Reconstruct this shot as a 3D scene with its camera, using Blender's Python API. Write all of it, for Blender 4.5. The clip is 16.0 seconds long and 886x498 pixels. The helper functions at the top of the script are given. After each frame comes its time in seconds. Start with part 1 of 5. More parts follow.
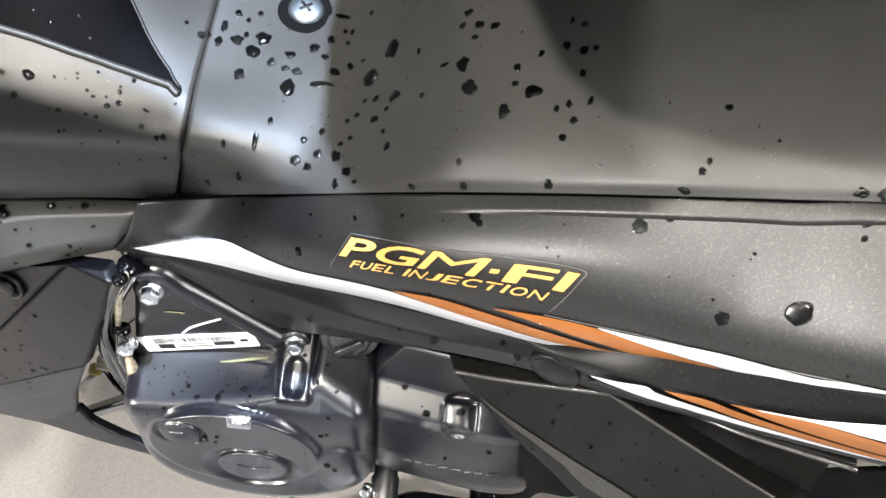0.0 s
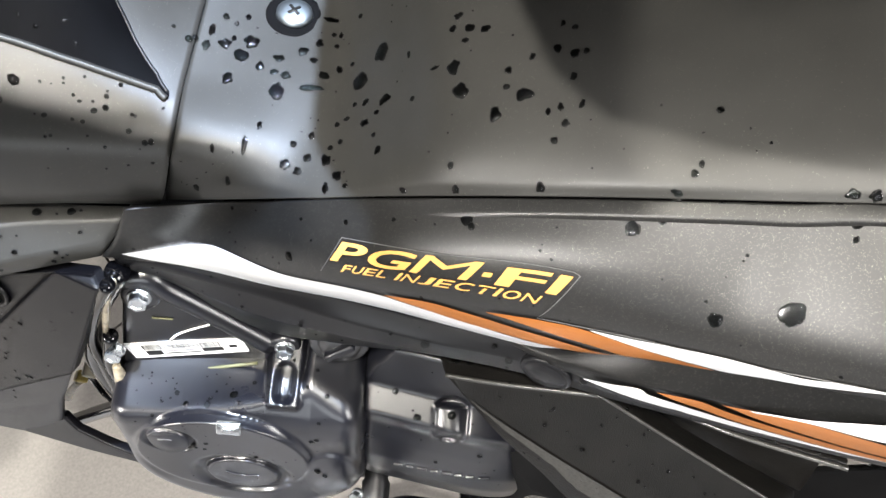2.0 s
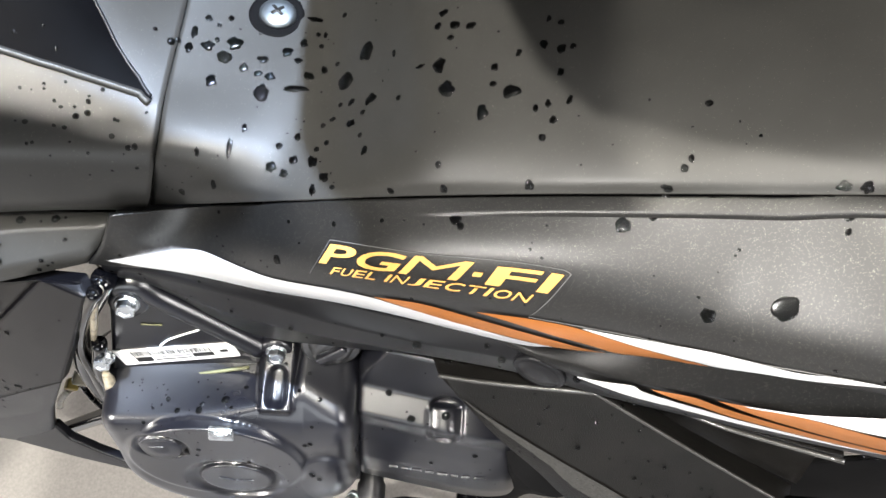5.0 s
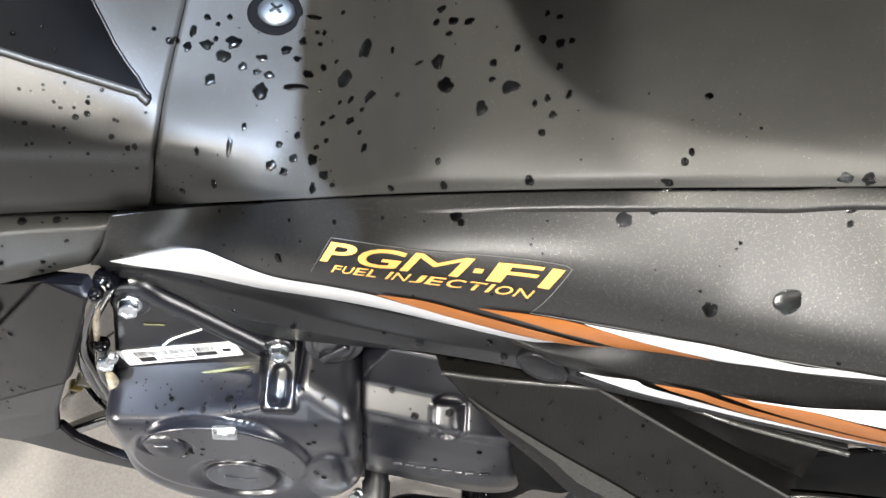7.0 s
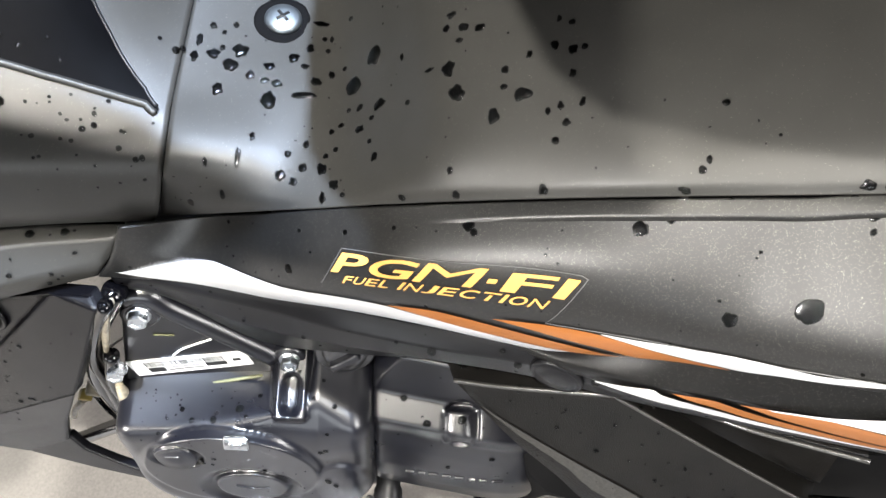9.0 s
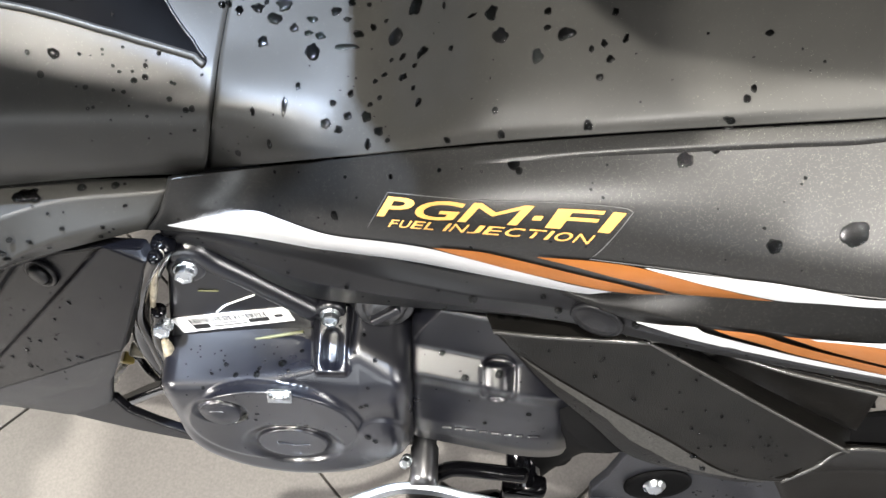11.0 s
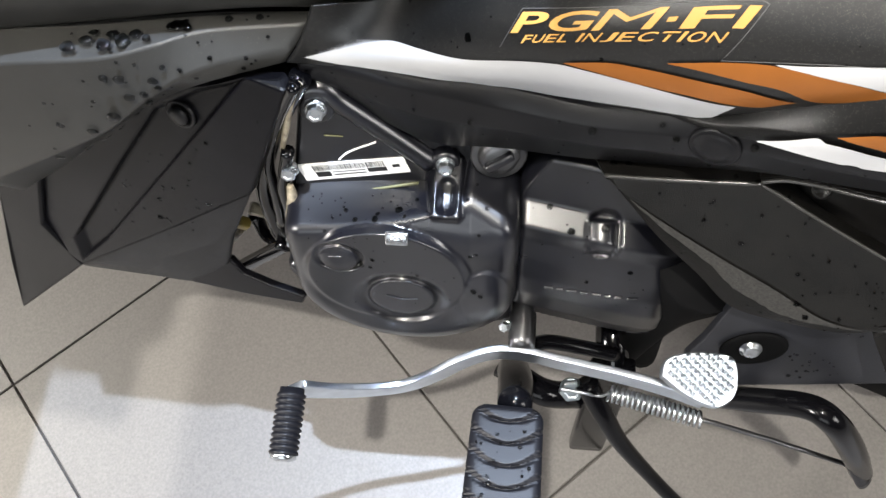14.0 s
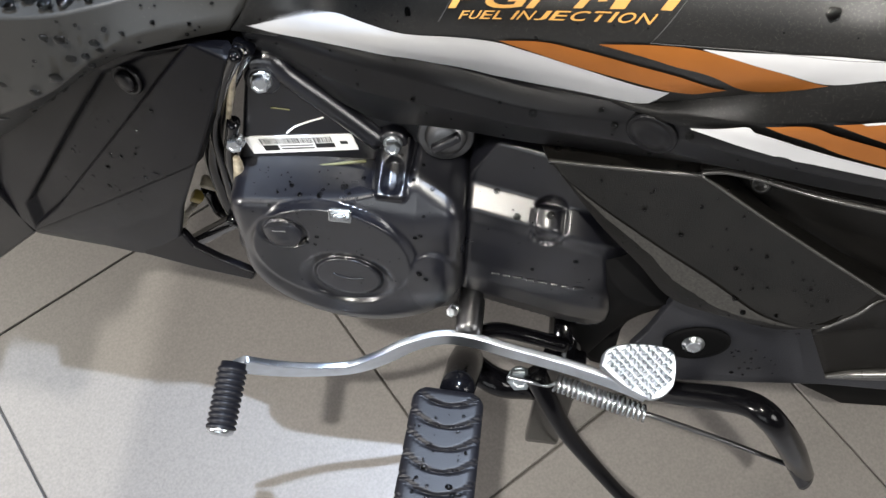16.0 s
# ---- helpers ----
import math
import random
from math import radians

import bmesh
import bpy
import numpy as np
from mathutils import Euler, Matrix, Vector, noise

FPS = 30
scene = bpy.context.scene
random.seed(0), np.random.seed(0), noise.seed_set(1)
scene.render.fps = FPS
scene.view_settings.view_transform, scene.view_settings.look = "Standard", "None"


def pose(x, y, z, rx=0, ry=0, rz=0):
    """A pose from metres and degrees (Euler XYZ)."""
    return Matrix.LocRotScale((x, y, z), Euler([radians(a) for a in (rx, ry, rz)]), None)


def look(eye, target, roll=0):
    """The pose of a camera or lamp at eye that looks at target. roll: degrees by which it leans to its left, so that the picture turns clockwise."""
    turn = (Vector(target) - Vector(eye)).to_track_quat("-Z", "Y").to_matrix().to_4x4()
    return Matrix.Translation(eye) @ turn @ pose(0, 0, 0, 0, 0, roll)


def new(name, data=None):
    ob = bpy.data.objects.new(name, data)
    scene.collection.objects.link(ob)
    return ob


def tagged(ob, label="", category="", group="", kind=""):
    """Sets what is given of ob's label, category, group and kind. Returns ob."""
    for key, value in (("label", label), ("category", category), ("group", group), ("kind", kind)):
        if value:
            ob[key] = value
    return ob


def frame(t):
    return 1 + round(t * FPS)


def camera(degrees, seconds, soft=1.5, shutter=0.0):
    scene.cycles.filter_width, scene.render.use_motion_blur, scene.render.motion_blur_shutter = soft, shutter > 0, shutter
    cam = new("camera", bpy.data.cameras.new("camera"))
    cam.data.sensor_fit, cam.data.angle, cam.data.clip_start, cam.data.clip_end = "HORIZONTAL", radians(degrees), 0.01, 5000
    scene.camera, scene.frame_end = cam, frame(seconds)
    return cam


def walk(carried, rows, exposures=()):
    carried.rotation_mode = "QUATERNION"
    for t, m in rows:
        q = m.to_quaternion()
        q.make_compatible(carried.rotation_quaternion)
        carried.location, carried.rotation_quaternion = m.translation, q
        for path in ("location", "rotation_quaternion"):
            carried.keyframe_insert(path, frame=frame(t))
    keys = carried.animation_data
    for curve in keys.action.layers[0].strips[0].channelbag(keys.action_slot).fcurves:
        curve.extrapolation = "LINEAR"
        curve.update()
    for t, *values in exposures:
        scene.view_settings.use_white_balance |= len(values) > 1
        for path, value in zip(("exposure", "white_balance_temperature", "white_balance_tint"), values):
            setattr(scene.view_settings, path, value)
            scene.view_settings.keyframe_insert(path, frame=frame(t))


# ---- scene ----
cam = camera(57.0, 16.0)
ROWS = [
    (0.0, 0.0000, 0.0000, 0.7814, 24.92, -2.11, 4.53),
    (0.5, -0.0024, -0.0025, 0.7792, 24.84, -2.29, 4.36),
    (1.0, -0.0013, -0.0019, 0.7798, 25.01, -2.56, 4.15),
    (1.5, -0.0021, -0.0011, 0.7793, 25.10, -2.76, 3.94),
    (2.0, -0.0027, 0.0007, 0.7806, 25.12, -2.91, 3.67),
    (2.5, -0.0028, 0.0029, 0.7831, 25.26, -2.87, 3.25),
    (3.0, -0.0025, 0.0009, 0.7815, 25.12, -2.86, 3.13),
    (3.5, -0.0023, 0.0010, 0.7783, 25.05, -2.93, 3.00),
    (4.0, -0.0017, 0.0029, 0.7793, 25.11, -3.00, 2.77),
    (6.5, -0.0008, 0.0030, 0.7762, 24.81, -2.44, 2.01),
    (7.0, -0.0003, 0.0031, 0.7778, 24.82, -2.32, 1.92),
    (7.5, -0.0045, 0.0039, 0.7804, 24.84, -2.11, 1.85),
    (8.0, -0.0034, 0.0032, 0.7787, 24.77, -1.95, 1.72),
    (8.5, -0.0019, 0.0075, 0.7790, 24.81, -1.81, 1.60),
    (9.0, -0.0027, 0.0087, 0.7758, 24.66, -1.67, 1.50),
    (9.5, -0.0021, 0.0072, 0.7758, 24.56, -1.47, 1.33),
    (10.0, -0.0058, -0.0039, 0.7757, 24.15, -1.17, 1.17),
    (10.2, -0.0102, -0.0114, 0.7747, 23.99, -0.83, 1.37),
    (12.3, -0.0132, -0.0116, 0.7736, 24.64, -0.10, 1.47),
    (12.5, -0.0135, -0.0137, 0.7725, 24.57, 0.01, 1.44),
    (13.0, -0.0179, -0.0198, 0.7721, 24.33, 0.12, 1.26),
    (13.5, -0.0277, -0.0471, 0.7674, 23.76, 0.38, 1.98),
    (14.0, -0.0369, -0.0801, 0.7668, 22.59, 2.69, 4.65),
    (14.5, -0.0256, -0.0951, 0.7517, 22.11, 2.03, 6.25),
    (15.0, -0.0232, -0.0975, 0.7528, 21.90, 1.88, 6.69),
    (15.5, -0.0212, -0.0895, 0.7544, 22.35, 1.25, 7.02),
    (16.0, -0.0102, -0.0843, 0.7604, 22.42, 1.24, 6.88),
]
walk(cam, [(t, pose(x, y, z, rx, ry, rz)) for t, x, y, z, rx, ry, rz in ROWS],
     exposures=[(0.0, 0.75), (10.0, 0.78), (12.5, 0.6), (13.0, 0.5), (13.5, 0.38), (14.0, 0.13), (14.5, -0.05), (15.0, -0.15), (16.0, -0.1)])

# ---- light ----
world = bpy.data.worlds.new("world")
scene.world = world
world.use_nodes = True
world.node_tree.nodes["Background"].inputs["Color"].default_value = (0.75, 0.8, 0.9, 1)
world.node_tree.nodes["Background"].inputs["Strength"].default_value = 0.02
scene.view_settings.exposure = 0.0


LAMPS = [
    ("spot_cool", (0.21, 0.48, 3.1), 830, (0.65, 0.78, 1.0), 0.02),
    ("spot_warm", (-0.25, -0.62, 3.1), 405, (1.0, 0.955, 0.865), 0.045),
    ("spot_warm", (-2.7, 0.3, 3.0), 420, (1.0, 0.95, 0.83), 0.06),
    # the last two are unseen side fills, added to brighten covers and engine
    ("spot_warm", (-3.0, -1.4, 2.0), 680, (1.0, 0.965, 0.92), 0.3),
    ("spot_warm", (2.5, -1.2, 2.0), 220, (1.0, 0.98, 0.96), 0.6),
]
for name, eye, watts, colour, size in LAMPS:
    data = bpy.data.lights.new(name, "SPOT")
    data.energy, data.color, data.shadow_soft_size, data.spot_size, data.spot_blend = watts, colour, size, radians(80), 0.6
    new(name, data).matrix_world = look(eye, (eye[0] * 0.2, eye[1] * 0.2 + 0.08, 0.2))
TUBE = (-2.3, -1.65, 3.22)
data = bpy.data.lights.new("tube_lamp", "AREA")
data.shape, data.size, data.size_y, data.energy, data.color = "RECTANGLE", 0.6, 0.15, 30, (1.0, 0.96, 0.9)
new("tube_lamp", data).matrix_world = look(TUBE, (0.1, 0.1, 0.5))


# added soft fill in an assumed wall opening behind the camera: x to x, sill to head
FILL_OPENING = (-1.9, 0.7, 0.9, 2.9)
data = bpy.data.lights.new("opening_fill", "AREA")
data.shape, data.size, data.size_y, data.energy, data.color = "RECTANGLE", FILL_OPENING[1] - FILL_OPENING[0], FILL_OPENING[3] - FILL_OPENING[2], 46, (0.93, 0.97, 1.0)
new("opening_fill", data).matrix_world = look(((FILL_OPENING[0] + FILL_OPENING[1]) / 2, -3.99, (FILL_OPENING[2] + FILL_OPENING[3]) / 2), ((FILL_OPENING[0] + FILL_OPENING[1]) / 2, 0, (FILL_OPENING[2] + FILL_OPENING[3]) / 2))


# ---- materials ----
def material(name, colour, rough=0.5, metal=0.0, vary=0.25, scale=60.0, bump=0.0, bump_scale=900.0, flake=0.0, coat=0.0, spec=0.5):
    m = bpy.data.materials.new(name)
    m.use_nodes = True
    nt = m.node_tree
    b = nt.nodes["Principled BSDF"]
    co = nt.nodes.new("ShaderNodeTexCoord")
    n1 = nt.nodes.new("ShaderNodeTexNoise")
    n1.inputs["Scale"].default_value, n1.inputs["Detail"].default_value = scale, 6
    nt.links.new(co.outputs["Object"], n1.inputs["Vector"])
    ramp = nt.nodes.new("ShaderNodeMapRange")
    ramp.inputs["From Min"].default_value, ramp.inputs["From Max"].default_value = 0.3, 0.7
    ramp.inputs["To Min"].default_value, ramp.inputs["To Max"].default_value = 1 - vary, 1 + vary
    nt.links.new(n1.outputs["Fac"], ramp.inputs["Value"])
    mul = nt.nodes.new("ShaderNodeVectorMath")
    mul.operation = "SCALE"
    mul.inputs[0].default_value = colour
    nt.links.new(ramp.outputs["Result"], mul.inputs["Scale"])
    nt.links.new(mul.outputs["Vector"], b.inputs["Base Color"])
    r2 = nt.nodes.new("ShaderNodeMapRange")
    r2.inputs["To Min"].default_value, r2.inputs["To Max"].default_value = max(rough - 0.08, 0.02), min(rough + 0.08, 1)
    n2 = nt.nodes.new("ShaderNodeTexNoise")
    n2.inputs["Scale"].default_value, n2.inputs["Detail"].default_value = scale * 0.3, 4
    nt.links.new(co.outputs["Object"], n2.inputs["Vector"])
    nt.links.new(n2.outputs["Fac"], r2.inputs["Value"])
    nt.links.new(r2.outputs["Result"], b.inputs["Roughness"])
    b.inputs["Metallic"].default_value = metal
    b.inputs["Specular IOR Level"].default_value = spec
    b.inputs["Coat Weight"].default_value = coat
    b.inputs["Coat Roughness"].default_value = 0.08
    if bump:
        n3 = nt.nodes.new("ShaderNodeTexNoise")
        n3.inputs["Scale"].default_value, n3.inputs["Detail"].default_value = bump_scale, 3
        nt.links.new(co.outputs["Object"], n3.inputs["Vector"])
        bp = nt.nodes.new("ShaderNodeBump")
        bp.inputs["Strength"].default_value, bp.inputs["Distance"].default_value = bump, 0.0006
        nt.links.new(n3.outputs["Fac"], bp.inputs["Height"])
        nt.links.new(bp.outputs["Normal"], b.inputs["Normal"])
    if flake:
        cells = nt.nodes.new("ShaderNodeTexVoronoi")
        cells.inputs["Scale"].default_value = 6500
        nt.links.new(co.outputs["Object"], cells.inputs["Vector"])
        split = nt.nodes.new("ShaderNodeSeparateColor")
        nt.links.new(cells.outputs["Color"], split.inputs["Color"])
        pick = nt.nodes.new("ShaderNodeMapRange")
        pick.inputs["From Min"].default_value, pick.inputs["From Max"].default_value = 1 - flake, 1
        nt.links.new(split.outputs["Red"], pick.inputs["Value"])
        mix = nt.nodes.new("ShaderNodeMix")
        mix.data_type = "RGBA"
        mix.inputs["B"].default_value = (0.20, 0.19, 0.17, 1)
        nt.links.new(pick.outputs["Result"], mix.inputs["Factor"])
        nt.links.new(mul.outputs["Vector"], mix.inputs["A"])
        nt.links.new(mix.outputs["Result"], b.inputs["Base Color"])
        nt.links.new(pick.outputs["Result"], b.inputs["Metallic"])
    return m


GREY = material("satin_grey_plastic", (0.031, 0.0303, 0.0283), 0.43, vary=0.08, bump=0.10, bump_scale=3000, spec=0.42, flake=0.006)
METAL = material("metallic_black_paint", (0.0065, 0.0063, 0.0060), 0.39, vary=0.1, bump=0.06, bump_scale=3000, flake=0.05, spec=0.62)
LEDGE = material("metallic_black_ledge", (0.005, 0.005, 0.005), 0.36, vary=0.1, bump=0.1, bump_scale=3000, flake=0.02, spec=0.22)
BLACK = material("black_plastic", (0.0040, 0.0040, 0.0050), 0.38, vary=0.2, bump=0.10, bump_scale=2000, spec=0.32)
ENGINE = material("black_engine_paint", (0.0036, 0.0038, 0.0062), 0.31, vary=0.25, bump=0.035, bump_scale=2500, spec=0.85)
GLOSS = material("glossy_black", (0.0015, 0.0015, 0.002), 0.10, vary=0.1)
INSERT = material("smudged_black_gloss", (0.0012, 0.0012, 0.0016), 0.45, vary=0.3, scale=70, bump=0.15, bump_scale=90, spec=0.015)
WHITE = material("white_vinyl", (0.64, 0.64, 0.65), 0.35, vary=0.03)
ORANGE = material("orange_vinyl", (0.45, 0.152, 0.024), 0.4, 0.45, vary=0.06)
GOLD = material("gold_lettering", (0.62, 0.335, 0.09), 0.4, vary=0.05)
STEEL = material("zinc_plated_steel", (0.62, 0.65, 0.68), 0.28, 1.0, vary=0.1)
RUBBER = material("black_rubber", (0.0065, 0.0065, 0.0085), 0.42, vary=0.2, bump=0.06, spec=0.25)
ENAMEL = material("black_enamel", (0.0025, 0.0025, 0.0032), 0.17, vary=0.2, spec=0.22)
MATT = material("deep_matt_black", (0.0022, 0.0022, 0.0025), 0.8, vary=0.2, spec=0.08)
TILE = material("beige_floor_tile", (0.122, 0.113, 0.106), 0.45, vary=0.15, scale=420, bump=0.08, bump_scale=700)
GROUT = material("dark_grout", (0.06, 0.055, 0.05), 0.9, vary=0.2)
WALLP = material("grey_wall_paint", (0.10, 0.10, 0.105), 0.7, vary=0.04, scale=4)
FILMEDGE = material("film_edge", (0.11, 0.11, 0.11), 0.4)
GASKET = material("pale_gasket", (0.12, 0.12, 0.06), 0.5)
CREAM = material("cream_plastic", (0.30, 0.26, 0.19), 0.3, vary=0.6, scale=200)
YELLOW = material("yellow_plastic", (0.55, 0.40, 0.10), 0.4)
TEXTURED = material("textured_black_plastic", (0.0050, 0.0046, 0.0042), 0.36, vary=0.25, bump=0.35, bump_scale=1500, spec=0.22)
FAIRING = material("matt_black_fairing", (0.0025, 0.0025, 0.0035), 0.34, vary=0.2, bump=0.2, bump_scale=2400, spec=0.16)
# paler, shinier black: edge highlights of the rear covers put into the colour
EDGE = material("highlight_black_edge", (0.030, 0.029, 0.027), 0.30, vary=0.35, scale=300, spec=0.8)
DARKGREY = material("dark_grey_plate", (0.011, 0.0115, 0.0145), 0.42, vary=0.15, bump=0.2)
ZINC = material("blue_zinc_plate", (0.58, 0.63, 0.70), 0.36, 1.0, vary=0.14, bump=0.05)
DARKSTEEL = material("dull_steel", (0.16, 0.16, 0.165), 0.34, 1.0, vary=0.25)
DULLZINC = material("dull_zinc", (0.30, 0.33, 0.35), 0.42, 1.0, vary=0.2)
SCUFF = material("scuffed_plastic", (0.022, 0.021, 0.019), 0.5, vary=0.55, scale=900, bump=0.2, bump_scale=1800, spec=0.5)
WATER = bpy.data.materials.new("water")
WATER.use_nodes = True
wb = WATER.node_tree.nodes["Principled BSDF"]
# dark tint in clear water: the drops' darker look is put into the colour
wb.inputs["Base Color"].default_value, wb.inputs["Roughness"].default_value = (0.10, 0.105, 0.11, 1), 0.16
wb.inputs["Transmission Weight"].default_value, wb.inputs["IOR"].default_value = 1.0, 1.33
LABEL = material("white_label_paper", (0.8, 0.8, 0.8), 0.5, vary=0.02)
INK = material("black_ink", (0.01, 0.01, 0.01), 0.5, vary=0.02)


# ---- building helpers ----
def part(name, bm, mat, parent=None, label="", smooth=True):
    me = bpy.data.meshes.new(name)
    for f in bm.faces:
        f.smooth = bool(smooth)
    bm.normal_update()
    bm.to_mesh(me)
    bm.free()
    me.materials.append(mat)
    ob = new(name, me)
    if smooth == "folded":
        ob.modifiers.new("even_faces", "WEIGHTED_NORMAL").keep_sharp = True
    if parent:
        ob.parent = parent
    if label:
        tagged(ob, label)
    return ob


# <loft>
def spline_at(pts, u):
    """A point of the smooth curve through pts, u from 0 to 1, carried on straight outside."""
    pts = np.asarray(pts, float)
    n = len(pts) - 1
    k = min(max(int(np.floor(u * n)), 0), n - 1)
    s = u * n - k
    p1, p2 = pts[k], pts[k + 1]
    p0 = pts[k - 1] if k > 0 else 2 * p1 - p2
    p3 = pts[k + 2] if k + 2 <= n else 2 * p2 - p1
    if s < 0:
        return p1 + s * 0.5 * (p2 - p0)
    if s > 1:
        return p2 + (s - 1) * 0.5 * (p3 - p1)
    return 0.5 * (2 * p1 + (p2 - p0) * s + (2 * p0 - 5 * p1 + 4 * p2 - p3) * s * s + (3 * p1 - p0 - 3 * p2 + p3) * s ** 3)


def loft_at(sections, u, v):
    return spline_at([spline_at(c, v) for c in sections], u)
# </loft>


def loft_many(sections, us, vs):
    """The lofted surface at all us by vs."""
    curves = [[spline_at(c, v) for v in vs] for c in sections]
    return [[spline_at([c[j] for c in curves], u) for j in range(len(vs))] for u in us]


def sheet(grid, thick=0.002, out=(0, -1, 0.6)):
    """A panel from a grid of points, given thickness away from the side that out points to."""
    bm = bmesh.new()
    rows = [[bm.verts.new(p) for p in r] for r in grid]
    for a, b in zip(rows, rows[1:]):
        for i in range(len(a) - 1):
            bm.faces.new((a[i], a[i + 1], b[i + 1], b[i]))
    bm.normal_update()
    if sum((f.normal for f in bm.faces), Vector()).dot(Vector(out)) < 0:
        bmesh.ops.reverse_faces(bm, faces=bm.faces[:])
        bm.normal_update()
    if thick:
        faces, edges = bm.faces[:], [e for e in bm.edges if e.is_boundary]
        back = {v: bm.verts.new(v.co - v.normal * thick) for v in bm.verts[:]}
        for f in faces:
            bm.faces.new([back[v] for v in reversed(f.verts)])
        for e in edges:
            f = e.link_faces[0]
            a, b = [l.vert for l in f.loops if l.edge == e][0], None
            b = e.other_vert(a)
            bm.faces.new((b, a, back[a], back[b]))
    return bm


def loft(sections, nu=40, nv=24, thick=0.002, out=(0, -1, 0.6)):
    return sheet(loft_many(sections, np.linspace(0, 1, nu + 1), np.linspace(0, 1, nv + 1)), thick, out)


def prism(pts, depth, bevel=0.0, seg=2):
    """A plate from an outline, with thickness along depth and rounded edges."""
    bm = bmesh.new()
    vs = [bm.verts.new(p) for p in pts]
    f = bm.faces.new(vs)
    bm.normal_update()
    d = Vector(depth)
    if f.normal.dot(d) > 0:
        bmesh.ops.reverse_faces(bm, faces=[f])
    r = bmesh.ops.extrude_face_region(bm, geom=[f])
    for v in r["geom"]:
        if isinstance(v, bmesh.types.BMVert):
            v.co += d
    bmesh.ops.recalc_face_normals(bm, faces=bm.faces[:])
    if bevel:
        bmesh.ops.bevel(bm, geom=bm.edges[:], offset=bevel, segments=seg, profile=0.5, affect="EDGES", clamp_overlap=True)
    return bm


def tube(pts, radius, sides=14, steps=8, flat=1.0, closed_ends=True):
    """A round bar along a smooth curve. radius: a number or one for each point."""
    pts = [Vector(p) for p in pts]
    rad = radius if isinstance(radius, (list, tuple)) else [radius] * len(pts)
    n = (len(pts) - 1) * steps
    path = [Vector(spline_at(pts, i / n)) for i in range(n + 1)]
    rr = [float(spline_at([[r] for r in rad], i / n)[0]) for i in range(n + 1)]
    bm = bmesh.new()
    up = Vector((0, 0, 1))
    rings = []
    for i, p in enumerate(path):
        d = (path[min(i + 1, n)] - path[max(i - 1, 0)]).normalized()
        side = d.cross(up)
        side = side.normalized() if side.length > 1e-3 else d.cross(Vector((0, 1, 0))).normalized()
        top = side.cross(d)
        rings.append([bm.verts.new(p + rr[i] * (math.cos(a) * side + flat * math.sin(a) * top)) for a in [2 * math.pi * k / sides for k in range(sides)]])
    for a, b in zip(rings, rings[1:]):
        for k in range(sides):
            bm.faces.new((a[k], a[(k + 1) % sides], b[(k + 1) % sides], b[k]))
    if closed_ends:
        bm.faces.new(rings[0][::-1]), bm.faces.new(rings[-1])
    bmesh.ops.recalc_face_normals(bm, faces=bm.faces[:])
    return bm


def box(size, m=Matrix(), bevel=0.0, seg=2):
    bm = bmesh.new()
    bmesh.ops.create_cube(bm, size=1, matrix=m @ Matrix.Diagonal((*size, 1)))
    if bevel:
        bmesh.ops.bevel(bm, geom=bm.edges[:], offset=bevel, segments=seg, profile=0.5, affect="EDGES")
    return bm


def turned(profile, m=Matrix(), sides=32):
    """A turned body: profile of (radius, height) along the local z."""
    bm = bmesh.new()
    rings = [[bm.verts.new(m @ Vector((r * math.cos(2 * math.pi * k / sides), r * math.sin(2 * math.pi * k / sides), h))) for k in range(sides)] for r, h in profile]
    for a, b in zip(rings, rings[1:]):
        for k in range(sides):
            bm.faces.new((a[k], a[(k + 1) % sides], b[(k + 1) % sides], b[k]))
    bm.faces.new(rings[0][::-1]), bm.faces.new(rings[-1])
    bmesh.ops.recalc_face_normals(bm, faces=bm.faces[:])
    return bm


def facing(place, normal, spin=0.0):
    """A pose at place whose local z is normal."""
    return Matrix.Translation(place) @ Vector(normal).to_track_quat("Z", "Y").to_matrix().to_4x4() @ pose(0, 0, 0, 0, 0, spin)



def facets(sections, bevel=0.0015, seg=2, thick=0.003, nu=1, out=(0, -1, 0.6)):
    """A panel with sharp folds along it: each section a list of points, one for each fold; the folds are rounded by bevel."""
    us = np.linspace(0, 1, nu * (len(sections) - 1) + 1)
    k = len(sections[0])
    rows = [[spline_at([c[j] for c in sections], u) for j in range(k)] for u in us]
    bm = sheet(rows, 0, out)
    if bevel:
        inner = [e for e in bm.edges if not e.is_boundary and e.calc_face_angle(0) > 0.15]
        bmesh.ops.bevel(bm, geom=inner, offset=bevel, segments=seg, profile=0.5, affect="EDGES", clamp_overlap=True)
    if thick:
        bm.normal_update()
        faces, edges = bm.faces[:], [e for e in bm.edges if e.is_boundary]
        back = {v: bm.verts.new(v.co - v.normal * thick) for v in bm.verts[:]}
        for f in faces:
            bm.faces.new([back[v] for v in reversed(f.verts)])
        for e in edges:
            a = [l.vert for l in e.link_faces[0].loops if l.edge == e][0]
            b = e.other_vert(a)
            bm.faces.new((b, a, back[a], back[b]))
    return bm


